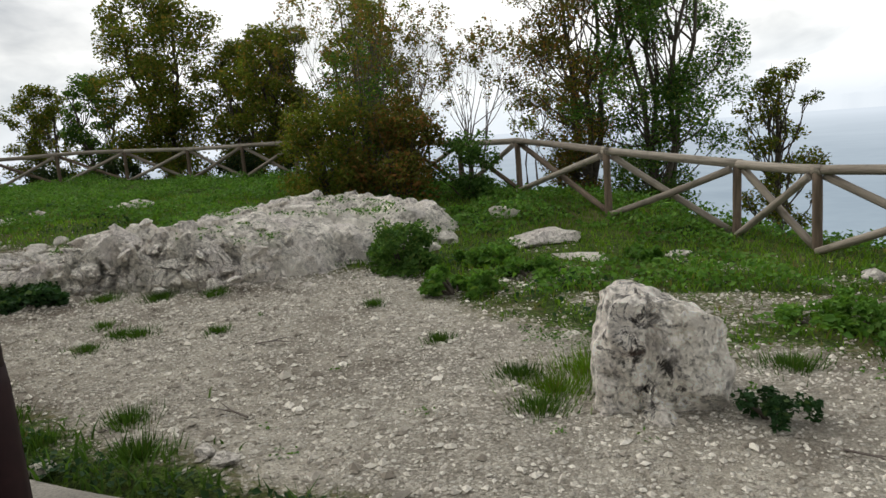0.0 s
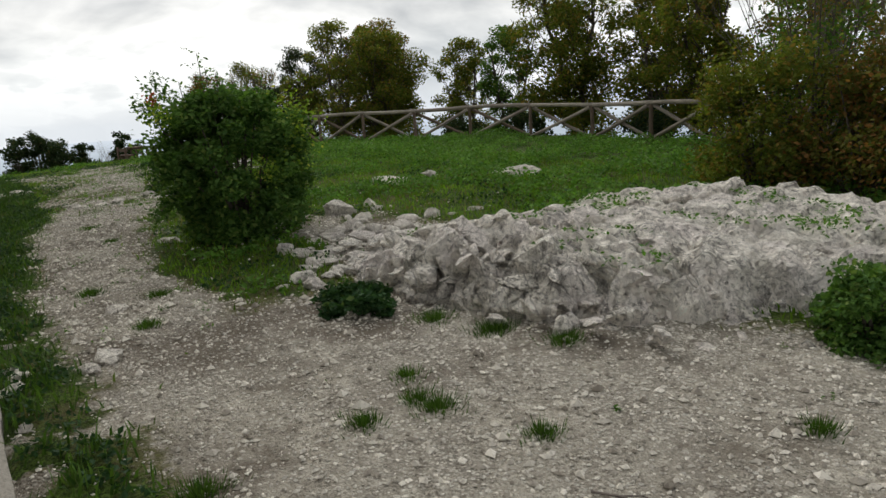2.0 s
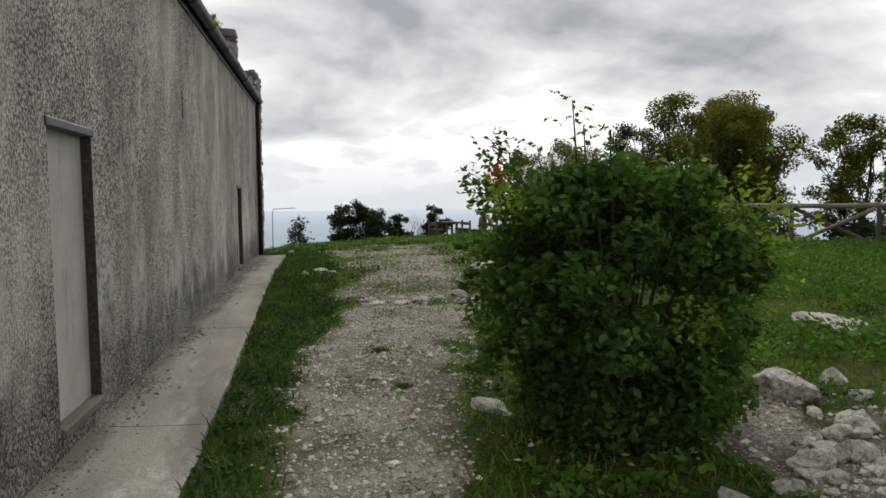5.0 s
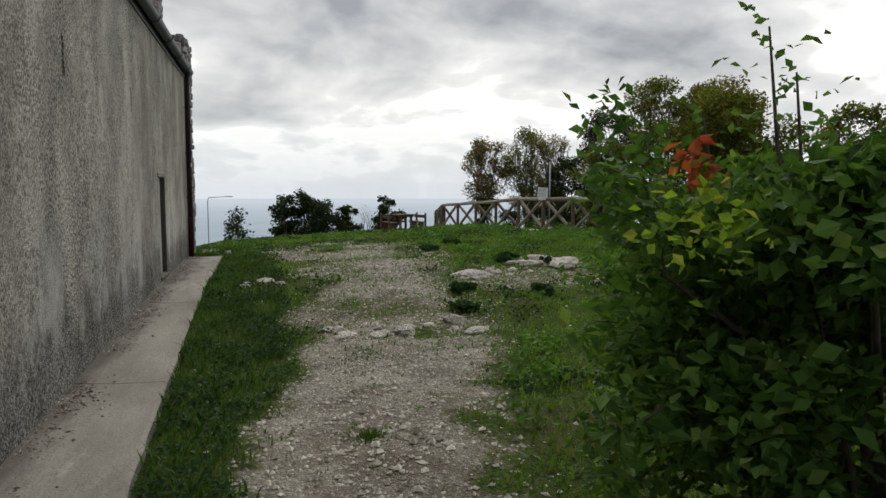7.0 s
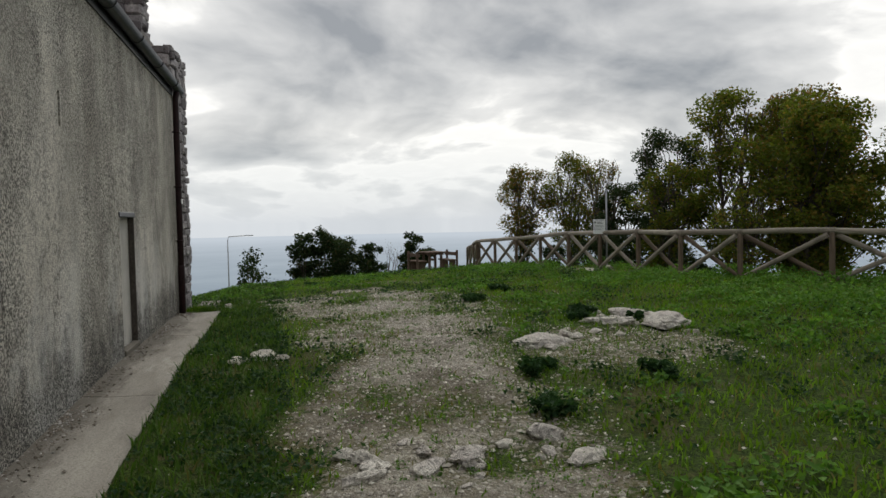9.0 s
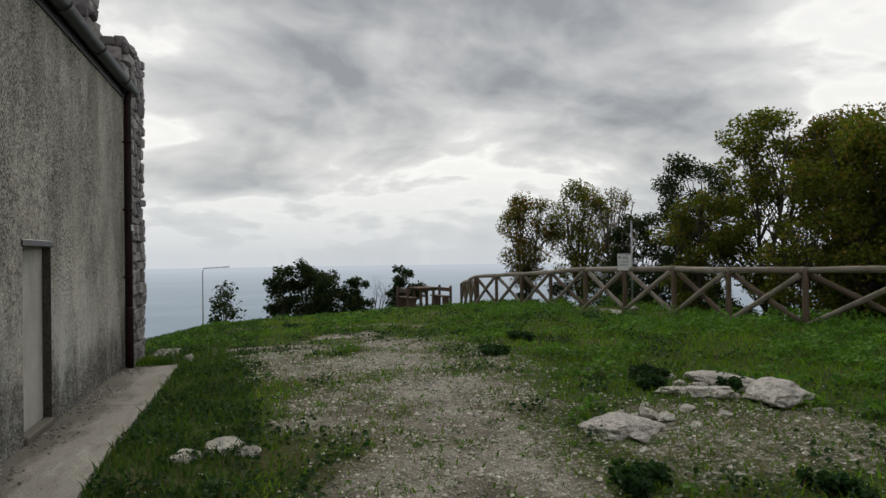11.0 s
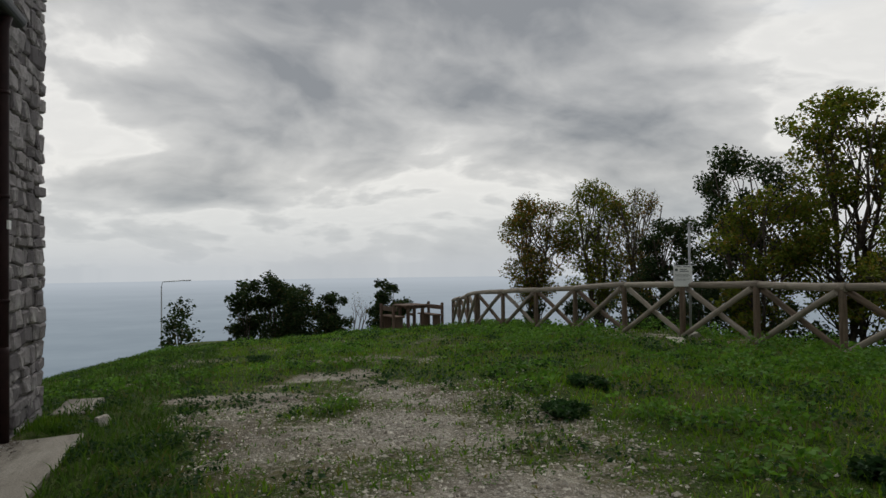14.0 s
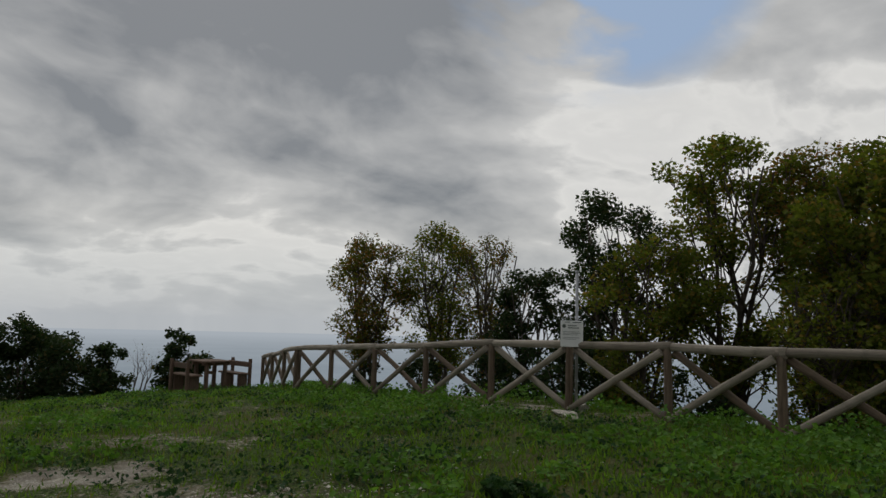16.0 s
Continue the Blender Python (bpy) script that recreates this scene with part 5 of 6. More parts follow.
def shrub(x, y, wide, deep, tall, seed, mat, label, leaves, size, base=None, stems=14, name="bush", floor=0.05, lumps=26, category="bush", foot=1.0, puff=1.0):
    r, rs = random.Random(seed), np.random.default_rng(seed)
    z = ground_at(x, y) - 0.05 if base is None else base
    root = thing(name, label, category, (x, y, z))
    bm = bmesh.new()
    P, W = [], []
    for k in range(lumps):
        a, q = r.uniform(0, 2 * math.pi), r.random() ** 0.5
        hz = tall * (0.10 + 0.84 * r.random() ** 1.1)
        narrow = math.sqrt(max(1 - (max(hz / tall - 0.35, 0) / 0.72) ** 2, 0.05))
        narrow *= foot + (1 - foot) * min(hz / tall / 0.45, 1.0)
        P.append((wide * 0.44 * q * math.cos(a) * narrow, deep * 0.44 * q * math.sin(a) * narrow, hz))
        W.append(r.uniform(0.10, 0.2) * (wide + tall) * 0.5 * puff)
    for k in range(stems):
        p = P[k % lumps]
        tube(bm, [(p[0] * 0.15, p[1] * 0.15, 0), (p[0] * 0.5, p[1] * 0.5, p[2] * 0.55), (p[0], p[1], p[2] * 1.02)], [0.02, 0.014, 0.006], 6, 0, False)
    part("branchwork", bm, MAT_BARK, root)
    P, W = np.array(P), np.array(W)
    pick = rs.integers(0, lumps, leaves)
    d = rs.normal(size=(leaves, 3))
    d /= np.linalg.norm(d, axis=1)[:, None]
    c = P[pick] + d * (W[pick] * rs.uniform(0.35, 1.08, leaves))[:, None] * np.array([1, 1, 0.85])
    c[:, 2] = np.maximum(c[:, 2], floor + rs.uniform(0, 0.1, leaves))
    leaf_sheet("foliage", c, size, mat, root, r=rs)
    return root


def big_bush():
    """The ash and rose bush beside the path, with upright shoots."""
    x, y = -8.9, 4.38
    root = shrub(x, y, 2.25, 2.1, 1.85, 21, MAT_ASH, "dense dark green ash and rose bush beside the path", 30000, 0.066, stems=44, lumps=105, foot=0.5, puff=0.66)
    rs, r = np.random.default_rng(5), random.Random(5)
    shoots = [(-0.4, -0.15, 2.15), (-0.5, -0.2, 2.34), (-0.55, -0.45, 2.0), (0.2, -0.2, 2.05), (-0.3, -0.85, 1.75), (-0.6, 0.25, 1.95), (0.45, 0.25, 1.95)]
    for sx, sy, sz in shoots:
        bm = bmesh.new()
        tube(bm, [(sx * 0.6, sy * 0.6, 1.2), (sx * 0.9, sy * 0.9, sz * 0.8), (sx, sy, sz)], [0.011, 0.008, 0.004], 6, 0, False)
        shoot = part("shoot", bm, MAT_BARK, root)
        c = []
        for k in range(11):
            f = k / 10
            px, py, pz = sx * (0.85 + 0.15 * f), sy * (0.85 + 0.15 * f), sz * (0.74 + 0.26 * f)
            a = k * 2.4
            for q in range(6):
                c.append((px + math.cos(a) * 0.035 * (q + 1), py + math.sin(a) * 0.035 * (q + 1), pz + 0.012 * q + r.uniform(-0.02, 0.02)))
        leaf_sheet("leaves", c, 0.045, MAT_ASH, shoot, r=rs)
    for (sx, sy, sz, n, spread, mat, label) in ((0.45, 0.55, 1.45, 420, 0.17, MAT_LIME, "young yellow-green shoot"), (0.85, 0.05, 0.92, 130, 0.08, MAT_LIME, "yellow-green shoot"),
                                                (0.55, 0.6, 1.2, 260, 0.15, MAT_LIME, "yellow-green shoot"), (0.12, -0.93, 1.78, 36, 0.032, MAT_RED, "spray of red autumn leaves"),
                                                (0.15, -0.92, 1.62, 110, 0.075, MAT_LIME, "yellow-green spray")):
        leaf_sheet("spray", np.array([sx, sy, sz]) + rs.normal(size=(n, 3)) * spread, 0.05 if mat is MAT_RED else 0.045, mat, root, label, r=rs)["kind"] = "stuff"

    # a long branch that leans out towards the path
    for ex, ey, ez in ((-9.75, 3.65, 2.5), (-9.7, 3.6, 2.15), (-9.75, 3.65, 1.75), (-9.65, 3.6, 1.4), (-9.85, 3.8, 1.95), (-9.6, 3.55, 1.0), (-9.2, 3.35, 2.2), (-9.1, 3.3, 1.7), (-9.3, 3.4, 1.2), (-8.8, 3.3, 1.45), (-9.5, 3.5, 0.75), (-9.0, 3.3, 0.8)):
        bm = bmesh.new()
        a, b = Vector((-0.35, -0.2, 0.9)), Vector((ex - x, ey - y, ez - root.matrix_basis.translation.z))
        m = (a + b) / 2 + Vector((0, 0, 0.12))
        tube(bm, [a, m, b], [0.009, 0.006, 0.003], 6, 0, False)
        branch = part("branch", bm, MAT_BARK, root)
        c = []
        for k in range(340):
            f = rs.uniform(0.25, 1.0)
            p = a.lerp(m, f * 2) if f < 0.5 else m.lerp(b, f * 2 - 1)
            c.append(tuple(np.array(p) + rs.normal(size=3) * 0.07))
        leaf_sheet("leaves", c, 0.064, MAT_ASH, branch, r=rs, long=1.8)


big_bush()
shrub(-2.28, 6.25, 0.82, 0.75, 0.56, 31, MAT_ASH, "low rounded dark green bush beside the outcrop", 9000, 0.042, lumps=46, floor=0.0)
shrub(-1.35, 5.5, 0.75, 0.6, 0.28, 33, MAT_WEED, "tuft of broad-leaved weeds at the gravel's edge", 1200, 0.07, lumps=12, stems=6, category="weed", name="weed_clump")
shrub(-5.05, 4.05, 1.15, 0.6, 0.19, 34, MAT_DARKWEED, "low clump of dark ivy leaves on the gravel", 2600, 0.055, lumps=26, stems=6, category="weed", name="weed_clump")
shrub(1.25, 3.25, 0.45, 0.35, 0.2, 35, MAT_DARKWEED, "dark weeds growing under the boulder", 620, 0.036, lumps=10, stems=6, category="weed", name="weed_clump")
shrub(-2.9, 9.4, 0.5, 0.4, 0.22, 36, MAT_WEED, "tuft of broad-leaved weeds in the turf", 380, 0.08, lumps=8, stems=5, category="weed", name="weed_clump")
shrub(0.0, 7.3, 0.6, 0.5, 0.24, 37, MAT_WEED, "tuft of broad-leaved weeds in the turf", 480, 0.08, lumps=8, stems=5, category="weed", name="weed_clump")

for k, (x, y, wd, h) in enumerate(((-16.3, 4.95, 0.62, 0.14), (-18.6, 6.35, 0.5, 0.15), (-15.75, 5.9, 0.5, 0.12), (-15.05, 4.6, 0.5, 0.12), (-19.0, 6.6, 0.55, 0.15), (-21.7, 5.7, 0.7, 0.10),
                                   (-22.6, 6.5, 0.7, 0.12), (-28.3, 3.2, 0.7, 0.10), (-18.2, 7.0, 0.35, 0.13))):
    shrub(x, y, wd, wd * 0.7, h, 500 + k, MAT_DARKWEED, "low dark rosette of weeds beside the white rocks" if x > -19.5 else "low dark rosette of weeds in the turf", 900, 0.05, lumps=16, stems=5, category="weed", name="weed_clump")
for x, y, wd, h in ((2.3, 4.9, 1.3, 0.26), (3.0, 4.4, 1.2, 0.3), (1.7, 5.2, 1.0, 0.22), (-0.9, 6.3, 0.8, 0.2), (-1.6, 6.9, 0.8, 0.22)):
    shrub(x, y, wd, 0.7, h, int(x * 10) + 300, MAT_WEED, "patch of low nettles and clover in the turf", 2400, 0.048, lumps=18, stems=6, category="weed", name="weed_clump")

# the russet thicket in front of the fence, with bare twigs above it
shrub(-5.9, 10.6, 2.2, 1.4, 1.95, 41, MAT_OAK, "olive green thicket growing through the fence", 11000, 0.065, lumps=64, stems=40)
shrub(-5.5, 11.2, 1.6, 1.2, 3.0, 43, MAT_GREEN, "tall leafy green shrub in the thicket", 2800, 0.06, lumps=46, stems=30)
shrub(-4.6, 10.7, 2.0, 1.4, 1.9, 44, MAT_RUSSET, "russet thicket growing through the fence", 11000, 0.065, lumps=60, stems=40)
shrub(-3.4, 11.0, 1.3, 1.0, 1.15, 42, MAT_ASH, "dark green brambles at the fence", 5200, 0.055, lumps=34, stems=12)


twiggy(-6.0, 11.6, 4.2, 51, MAT_RUSSET, "thin autumn shrub with grey branches and russet leaves", 3200, 0.055, 6, clump=0.11)
twiggy(-4.9, 11.9, 3.6, 55, MAT_RUSSET, "thin autumn shrub with grey branches", 2200, 0.052, 6, clump=0.11)
twiggy(-4.3, 13.6, 3.4, 52, MAT_RUSSET, "half-bare autumn shrub with thin grey branches", 2800, 0.06, clump=0.13)
twiggy(-3.4, 15.0, 4.2, 53, MAT_RUSSET, "nearly bare leaning tree behind the fence", 1100, 0.07, 2)
twiggy(-2.8, 15.6, 3.6, 54, MAT_OAK, "half-bare thin tree behind the fence", 3400, 0.065, 3, clump=0.15)
tree(-11.6, 16.9, 5.1, 3.2, 61, MAT_OAK, "olive green oak behind the thicket", 11000, 0.13)
tree(-8.6, 16.4, 4.6, 2.6, 60, MAT_RUSSET, "russet oak behind the thicket", 5000, 0.12)
tree(-16.8, 17.8, 7.0, 4.6, 62, MAT_OAK, "tall olive green oak behind the fence", 17000, 0.15, lumps=48)
tree(-14.2, 18.4, 5.2, 3.4, 63, MAT_OAK, "olive and russet oak behind the fence", 9500, 0.14)
tree(-19.6, 17.4, 4.6, 2.6, 64, MAT_GREEN, "bushy green tree behind the fence", 7000, 0.13, low=0.1)
tree(-22.2, 17.2, 4.5, 2.8, 65, MAT_OAK, "olive green oak behind the fence", 7500, 0.13, low=0.12)
tree(-23.5, 14.3, 4.95, 3.7, 70, MAT_OAK, "round-headed olive and russet oak behind the fence", 13000, 0.13, lumps=44)
tree(-0.5, 13.6, 5.6, 3.4, 66, MAT_GREEN, "fresh green tree behind the fence", 19000, 0.085, 4, 0.07, lumps=46)
tree(-2.1, 14.0, 5.8, 3.1, 67, MAT_RUSSET, "olive and russet oak behind the fence", 15000, 0.085, 3, 0.07, lumps=40)
tree(1.5, 14.4, 2.6, 1.7, 68, MAT_OAK, "small thin-leaved oak behind the fence", 4200, 0.09, 1, 0.1)
shrub(3.6, 11.2, 1.2, 1.0, 0.9, 69, MAT_OAK, "small olive bush below the fence", 1400, 0.08)
tree(-7.2, 14.6, 5.4, 3.0, 110, MAT_OAK, "olive oak behind the thicket", 5200, 0.11, 3, 0.12, lumps=44)
for k, (x, y, wd, h) in enumerate(((-7.4, 15.6, 2.2, 1.9), (-9.2, 16.2, 2.2, 2.0), (-11.0, 16.9, 2.2, 1.7), (-13.4, 17.2, 2.4, 1.9), (-15.6, 17.0, 2.4, 2.1), (-17.6, 16.4, 2.2, 1.8), (-19.4, 15.2, 2.0, 1.7), (-21.2, 14.2, 2.0, 1.7))):
    shrub(x, y, wd, 1.2, h * 0.6, 120 + k, MAT_OAK if k % 3 == 1 else MAT_FAR, "dark tangled undergrowth below the trees behind the fence", 2200, 0.085, lumps=26)
# along the far stretch of the fence
tree(-33.8, 10.9, 4.15, 2.3, 71, MAT_RUSSET, "slender russet tree behind the fence", 5600, 0.10, 3, 0.25, lump=0.17)
tree(-33.0, 12.5, 4.6, 2.4, 72, MAT_OAK, "slender olive tree with thin branches", 6500, 0.10, 4, 0.25, lump=0.17)
tree(-31.7, 13.0, 4.25, 2.0, 73, MAT_RUSSET, "thin half-bare russet tree behind the fence", 2600, 0.09, 4, 0.25, lump=0.17)
tree(-28.4, 13.4, 4.75, 2.8, 74, MAT_FAR, "dark green dense tree behind the fence", 9000, 0.11, 3, 0.08)
tree(-29.9, 12.7, 3.3, 2.0, 78, MAT_FAR, "low dark evergreen tree behind the fence", 5000, 0.11, 3, 0.05)
tree(-26.2, 14.0, 5.6, 3.4, 75, MAT_OAK, "tall olive oak with an open crown behind the fence", 9500, 0.12, 4, 0.22, lumps=50, lump=0.125)
tree(-25.3, 15.5, 5.5, 3.0, 76, MAT_RUSSET, "tall round-headed russet oak behind the fence", 8500, 0.12, 3, 0.25)
tree(-24.4, 14.9, 4.9, 2.8, 79, MAT_OAK, "broad olive oak behind the fence", 7500, 0.13, 3, 0.2)
tree(-24.0, 12.9, 2.9, 2.0, 82, MAT_OAK, "low olive thorn bush tree behind the fence", 2000, 0.11, 4, 0.06)
tree(-26.9, 12.6, 3.7, 2.2, 83, MAT_OAK, "low olive tree behind the fence", 4200, 0.11, 4, 0.06)
for k, (x, y, wd, h) in enumerate(((-31.8, 11.2, 1.6, 0.9), (-29.6, 11.5, 1.6, 1.0), (-27.9, 11.8, 1.5, 1.2), (-25.6, 12.4, 1.6, 0.9), (-33.4, 10.9, 1.2, 0.8))):
    shrub(x, y, wd, 1.0, h, 80 + k, MAT_FAR, "dark brambly undergrowth behind the fence", 1500, 0.08, lumps=18)
shrub(-23.4, -0.35, 0.7, 0.6, 0.75, 89, MAT_LIME, "yellow-green plant growing on the parapet", 520, 0.07, 6.0, lumps=12, stems=8)
# scrub on the brink of the hill
for k, (x, y, wd, h, z) in enumerate(((-41.0, 3.3, 1.5, 2.35, -0.65), (-41.3, 4.15, 1.7, 2.65, -0.7), (-41.0, 5.2, 2.0, 2.1, -0.6), (-41.0, 6.2, 1.9, 1.75, -0.6),
                                     (-43.0, 4.9, 2.2, 2.3, -0.9), (-39.5, 8.0, 1.3, 2.0, -0.35))):
    shrub(x, y, wd, 1.5, h, 90 + k, MAT_FAR, "dark evergreen scrub on the brink of the hill", 4200, 0.11, z, lumps=30, category="bush")
shrub(-40.8, 1.1, 2.5, 1.2, 2.0, 97, MAT_FAR, "thin dark shrub on the brink of the hill", 1100, 0.13, -0.95, lumps=20)
twiggy(-40.2, 7.0, 1.7, 98, MAT_RUSSET, "small bare bush on the brink of the hill", 40, 0.05, 3)


def turf():
    """Grass blades and low leaves over the turf, too many to count."""
    r = random.Random(17)
    tries = 0
    blades = []
    while len(blades) < 120000 and tries < 500000:
        tries += 1
        x = r.uniform(-42, 3.5)
        y = r.uniform(1.35 if x > -23.3 else -3.0, 11.5)
        if x < -28 and r.random() < 0.35:
            continue
        if y > fence_line(x) + 0.6:
            continue
        t = turf_at(x, y)
        if r.random() > t ** (2.2 if x > -13 else 1.3):
            continue
        if x > -23.3 and y < float(slab_edge(x)) + 0.015:
            continue
        blades.append((x, y, ground_at(x, y), t))
    b = np.array(blades)
    n = len(b)
    rs = np.random.default_rng(8)
    strip = (b[:, 1] - slab_edge(b[:, 0])) < 1.1
    h = rs.uniform(0.03, 0.085, n) * (1 + 0.5 * strip) * (0.6 + 0.5 * b[:, 3])
    a = rs.uniform(0, 2 * math.pi, n)
    lean = rs.normal(size=(n, 2)) * 0.5
    wd = rs.uniform(0.005, 0.010, n)
    base = b[:, :3] - np.array([0, 0, 0.006])
    side = np.stack([np.cos(a) * wd, np.sin(a) * wd, np.zeros(n)], 1)
    mid = base + np.stack([lean[:, 0] * h * 0.35, lean[:, 1] * h * 0.35, h * 0.6], 1)
    tip = base + np.stack([lean[:, 0] * h, lean[:, 1] * h, h], 1)
    v = np.stack([base - side, base + side, mid + side * 0.7, tip, mid - side * 0.7], 1).reshape(-1, 3)
    i = np.arange(n)[:, None] * 5
    f = np.concatenate([i + np.array([[0, 1, 2]]), i + np.array([[0, 2, 4]]), i + np.array([[4, 2, 3]])], 1).reshape(-1, 3)
    fs = f.reshape(n, 3, 3)
    tagged(sheet("grass", v, fs[~strip].reshape(-1, 3), MAT_GRASS), "short green turf with a few dry blades", "grass", kind="stuff")
    tagged(sheet("grass", v, fs[strip].reshape(-1, 3), MAT_TUFT), "rank dark green grass beside the concrete walkway", "grass", kind="stuff")
    # low dark leaves in the strip beside the walkway
    c = []
    while len(c) < 9000:
        x = r.uniform(-23, 0.5)
        y = float(slab_edge(x)) + r.uniform(0.03, 1.2)
        if turf_at(x, y) > 0.75 and fbm(x, y, 1.6, 3, 61.0) > -0.15:
            c.append((x, y, ground_at(x, y) + r.uniform(0.015, 0.06)))
    tagged(leaf_sheet("strip_weeds", c, 0.042, MAT_DARKWEED, long=1.4, up=1.0), "low dark weeds in the turf beside the walkway", "weeds", kind="stuff")
    # green in the hollows of the outcrop
    c = []
    for k in range(46):
        x, y = r.uniform(-6.6, -3.2), r.uniform(5.3, 8.3)
        for q in range(26):
            px_, py_ = x + r.gauss(0, 0.13), y + r.gauss(0, 0.06)
            up = float(np.interp(px_, [-7.4, -6.0, -5.2, -4.2, -3.2], [0.05, 0.16, 0.30, 0.40, 0.34])) + 0.03 * max(py_ - 5.0, 0.0)
            c.append((px_, py_, ground_at(px_, py_) + up + r.uniform(0.0, 0.05)))
    tagged(leaf_sheet("crevice_weeds", c, 0.045, MAT_WEED, long=1.8, up=1.0), "small green weeds in the hollows of the rock", "weeds", kind="stuff")
    # patches of nettles and clover
    c = []
    tries = 0
    while len(c) < 88000 and tries < 700000:
        tries += 1
        x = r.uniform(-41, 3.5)
        y = r.uniform(3.5 if x > -23 else -2.0, 15.5)
        if y > fence_line(x) + 1.5:
            continue
        d = fbm(x, y, 0.55, 3, 33.0) + 0.5 * fbm(x, y, 2.0, 2, 36.0)
        bonus = 0.5 * step(y, 6.5, 9.5)
        if d + bonus < 0.22 or turf_at(x, y) < 0.7:
            continue
        tall = min(0.03 + 0.32 * (d + bonus - 0.30), 0.24)
        c.append((x + r.gauss(0, 0.03), y + r.gauss(0, 0.03), ground_at(x, y) + r.uniform(0.02, 0.04 + tall) * (1.0 if x > -30 else 0.7)))
    tagged(leaf_sheet("ground_weeds", c, 0.060, MAT_WEED, long=1.25, up=1.0), "knee-low green nettles and clover in the turf", "weeds", kind="stuff")
    # rank grass along the foot of the fence and dark leaves in scattered clumps
    c = []
    for k in range(420):
        x = r.uniform(-26, 1)
        y = r.uniform(2.2, 10)
        if y > fence_line(x) or not (0.72 if x > -13 else 0.42) < turf_at(x, y):
            continue
        for q in range(36):
            px_, py_ = x + r.gauss(0, 0.15), y + r.gauss(0, 0.10)
            c.append((px_, py_, ground_at(px_, py_) + abs(r.gauss(0.03, 0.035))))
    for k in range(260):
        x, y = r.uniform(-40, -23.5), r.uniform(-1.0, 9.5)
        if y > fence_line(x) - 0.3:
            continue
        wide = r.uniform(0.10, 0.32)
        for q in range(46):
            px_, py_ = x + r.gauss(0, wide), y + r.gauss(0, wide * 0.6)
            c.append((px_, py_, ground_at(px_, py_) + abs(r.gauss(0.03, 0.04))))
    tagged(leaf_sheet("dark_weeds", c, 0.048, MAT_DARKWEED, long=1.4, up=1.0), "scattered rosettes of dark low weeds", "weeds", kind="stuff")


turf()


def sprouts():
    """Small weeds that dot the gravel, too many to count."""
    r = random.Random(71)
    c = []
    while len(c) < 9000:
        x, y = r.uniform(-24.0, 2.4), r.uniform(1.9, 6.2)
        t = turf_at(x, y)
        near = math.exp(-((x - 0.2) / 1.4) ** 2 - ((y - 4.3) / 1.1) ** 2)
        if not 0.03 < t < 0.75 or r.random() > 0.10 + 0.9 * near + (0.45 if x < -13 else 0.0) or fbm(x, y, 1.7, 3, 77.0) < -0.1:
            continue
        wide = r.uniform(0.012, 0.05)
        for q in range(r.randrange(5, 16)):
            px_, py_ = x + r.gauss(0, wide), y + r.gauss(0, wide)
            c.append((px_, py_, ground_at(px_, py_) + abs(r.gauss(0.008, 0.012))))
    tagged(leaf_sheet("sprouts", c, 0.026, MAT_WEED, long=1.7, up=1.2), "tiny green weeds sprouting through the gravel", "weeds", kind="stuff")


sprouts()


def tussock_mesh(seed, n=130, h=0.13, spread=0.09):
    rs = np.random.default_rng(seed)
    q = np.abs(rs.normal(size=n)) * spread
    a = rs.uniform(0, 2 * math.pi, n)
    base = np.stack([q * np.cos(a), q * np.sin(a), np.full(n, -0.01)], 1)
    out = np.stack([np.cos(a), np.sin(a)], 1) * rs.uniform(0.1, 0.8, n)[:, None]
    hh = h * rs.uniform(0.4, 1.1, n)
    tip = base + np.stack([out[:, 0] * hh, out[:, 1] * hh, hh], 1)
    b = rs.uniform(0, 2 * math.pi, n)
    side = np.stack([np.cos(b), np.sin(b), np.zeros(n)], 1) * 0.004
    v = np.stack([base - side, base + side, tip], 1).reshape(-1, 3)
    f = np.arange(n * 3).reshape(-1, 3)
    return v, f


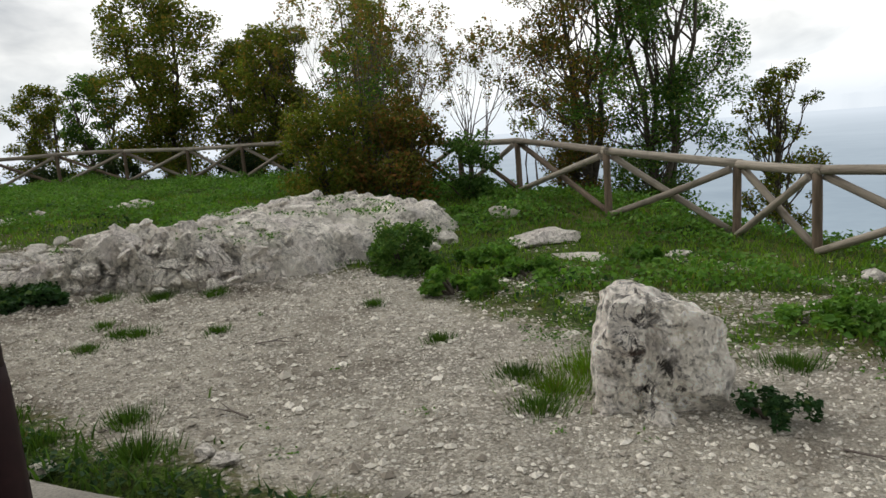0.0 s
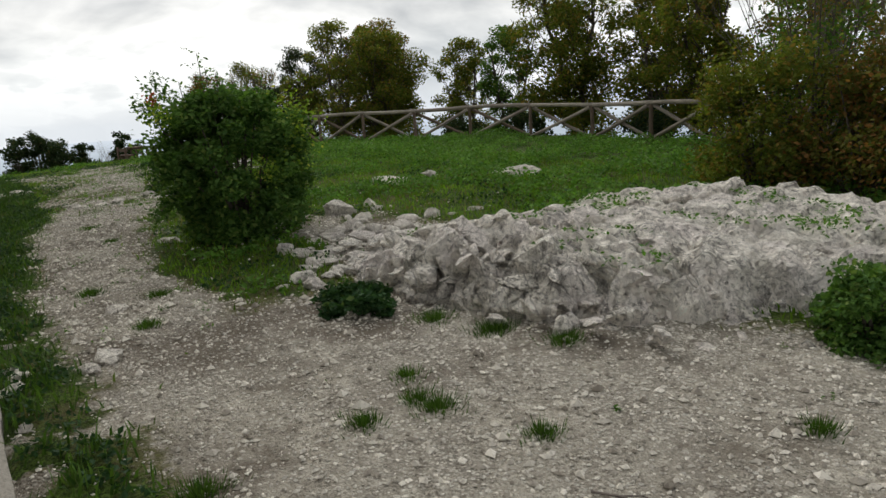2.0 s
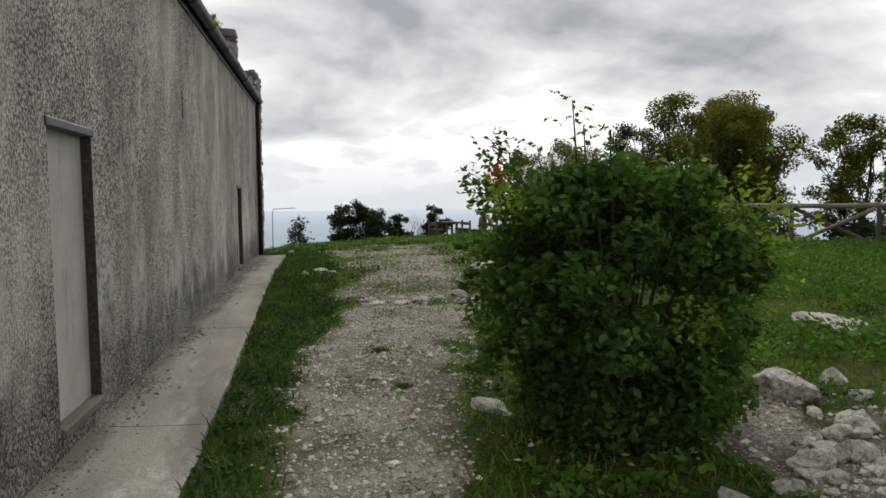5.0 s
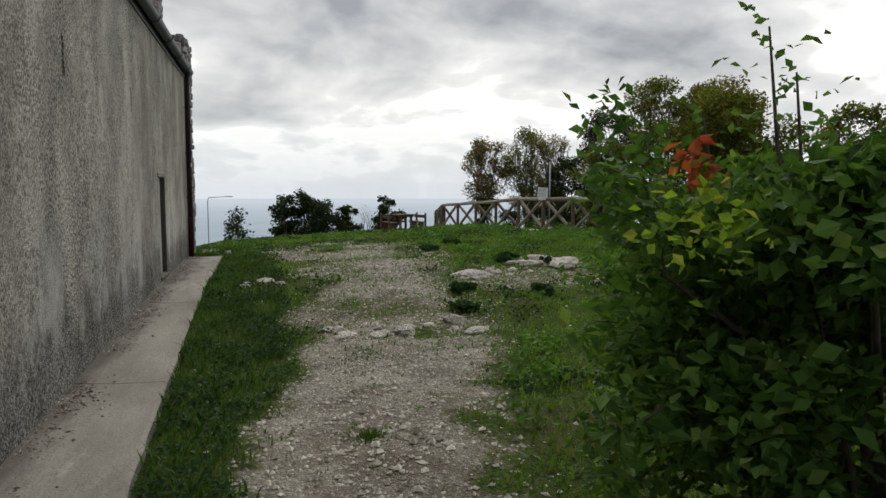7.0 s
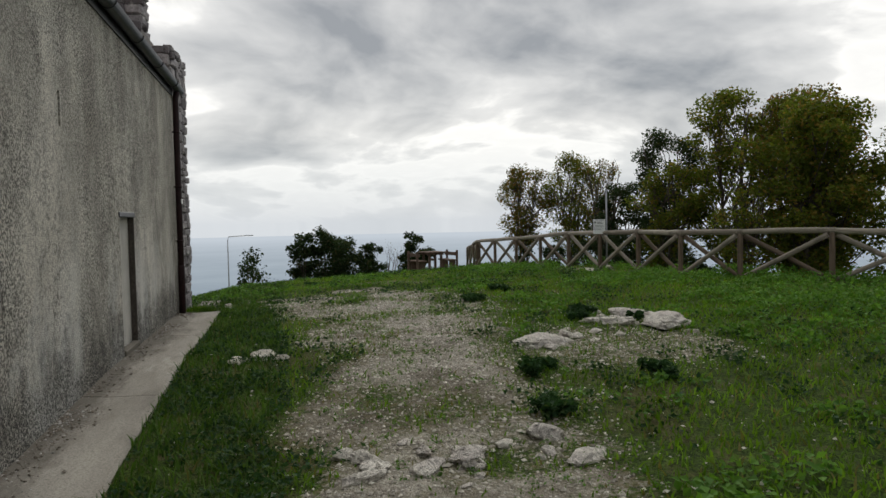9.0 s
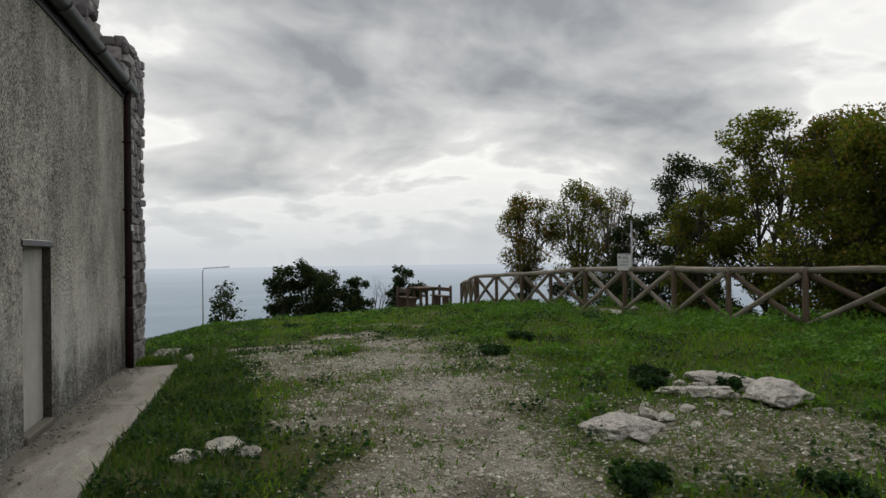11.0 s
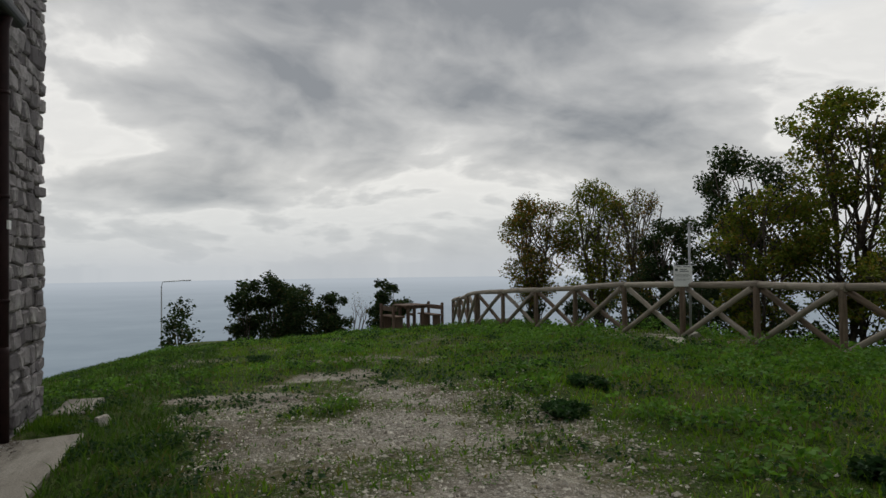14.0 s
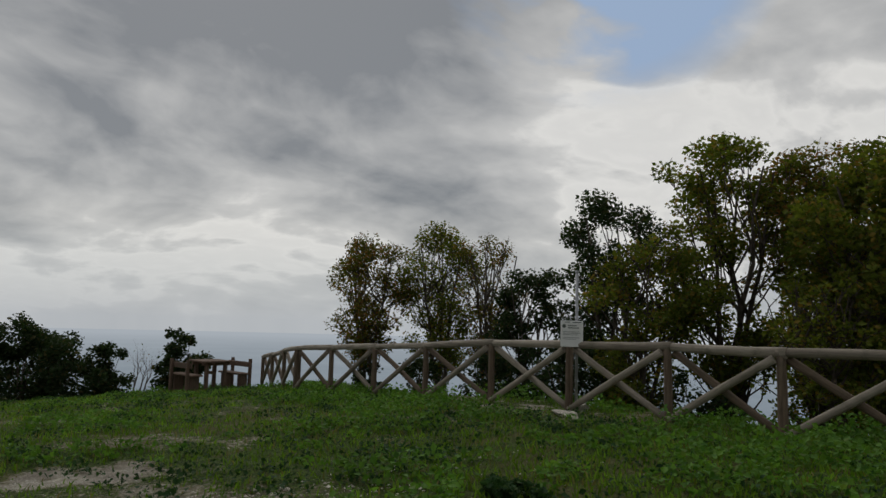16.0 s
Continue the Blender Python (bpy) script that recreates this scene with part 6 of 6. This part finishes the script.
def tussock(x, y, s, seed, mat=None):
    v, f = tussock_mesh(seed, int(330 * s), 0.075 * min(s, 1.4) ** 0.5, 0.062 * s)
    ob = sheet("grass_tuft", v, f, mat or (MAT_GRASS if s > 2.1 else MAT_TUFT))
    ob.matrix_basis = pose(x, y, ground_at(x, y))
    tagged(ob, "small tuft of dark green grass on the gravel", "grass tuft", "tufts on the gravel", kind="stuff")


TUFTS = [(-3.69, 3.65, 0.8), (-2.66, 3.80, 0.9), (-3.32, 3.16, 0.9), (-3.24, 3.57, 1.2), (-3.42, 3.55, 0.9), (-1.95, 2.3, 1.4), (-2.2, 1.95, 1.2), (-1.55, 2.0, 1.5), (-2.7, 2.1, 1.3), (-3.2, 2.3, 1.2),
         (0.22, 3.75, 2.4), (0.12, 3.4, 2.2), (0.28, 4.1, 2.4), (-0.15, 3.6, 1.5), (0.1, 3.1, 1.4), (-0.9, 4.1, 1.0), (-4.5, 4.35, 1.4), (-4.0, 4.55, 1.5), (-3.5, 4.75, 1.2), (1.35, 4.1, 1.6),
         (-6.9, 2.9, 1.1), (-5.9, 2.6, 1.0), (-10.2, 3.0, 0.9), (-11.4, 2.9, 1.0), (-7.5, 2.4, 1.2), (1.9, 4.4, 1.2), (-1.9, 4.9, 0.8), (-23.75, 0.95, 2.6), (-24.15, 0.86, 2.2), (-23.5, 1.1, 1.8)]
for k, (x, y, s) in enumerate(TUFTS):
    tussock(x, y, s, 200 + k)


def twig(x, y, turn, seed):
    r = random.Random(seed)
    root = thing("twig", "dry grey twig lying on the gravel", "twig", (x, y, ground_at(x, y) + 0.012), turn)
    bm = bmesh.new()
    tube(bm, [(0, 0, 0), (0.14, 0.02, 0.012), (0.3, -0.01, 0.008)], [0.006, 0.005, 0.002], 6, 0, False)
    tube(bm, [(0.12, 0.02, 0.012), (0.2, 0.06, 0.02), (0.28, 0.07, 0.01)], [0.004, 0.003, 0.002], 5, 0, False)
    part("stick", bm, MAT_TWIG, root)


twig(-2.15, 3.62, 15, 1)
twig(1.5, 3.0, -35, 2)
twig(-1.3, 2.5, 160, 3)
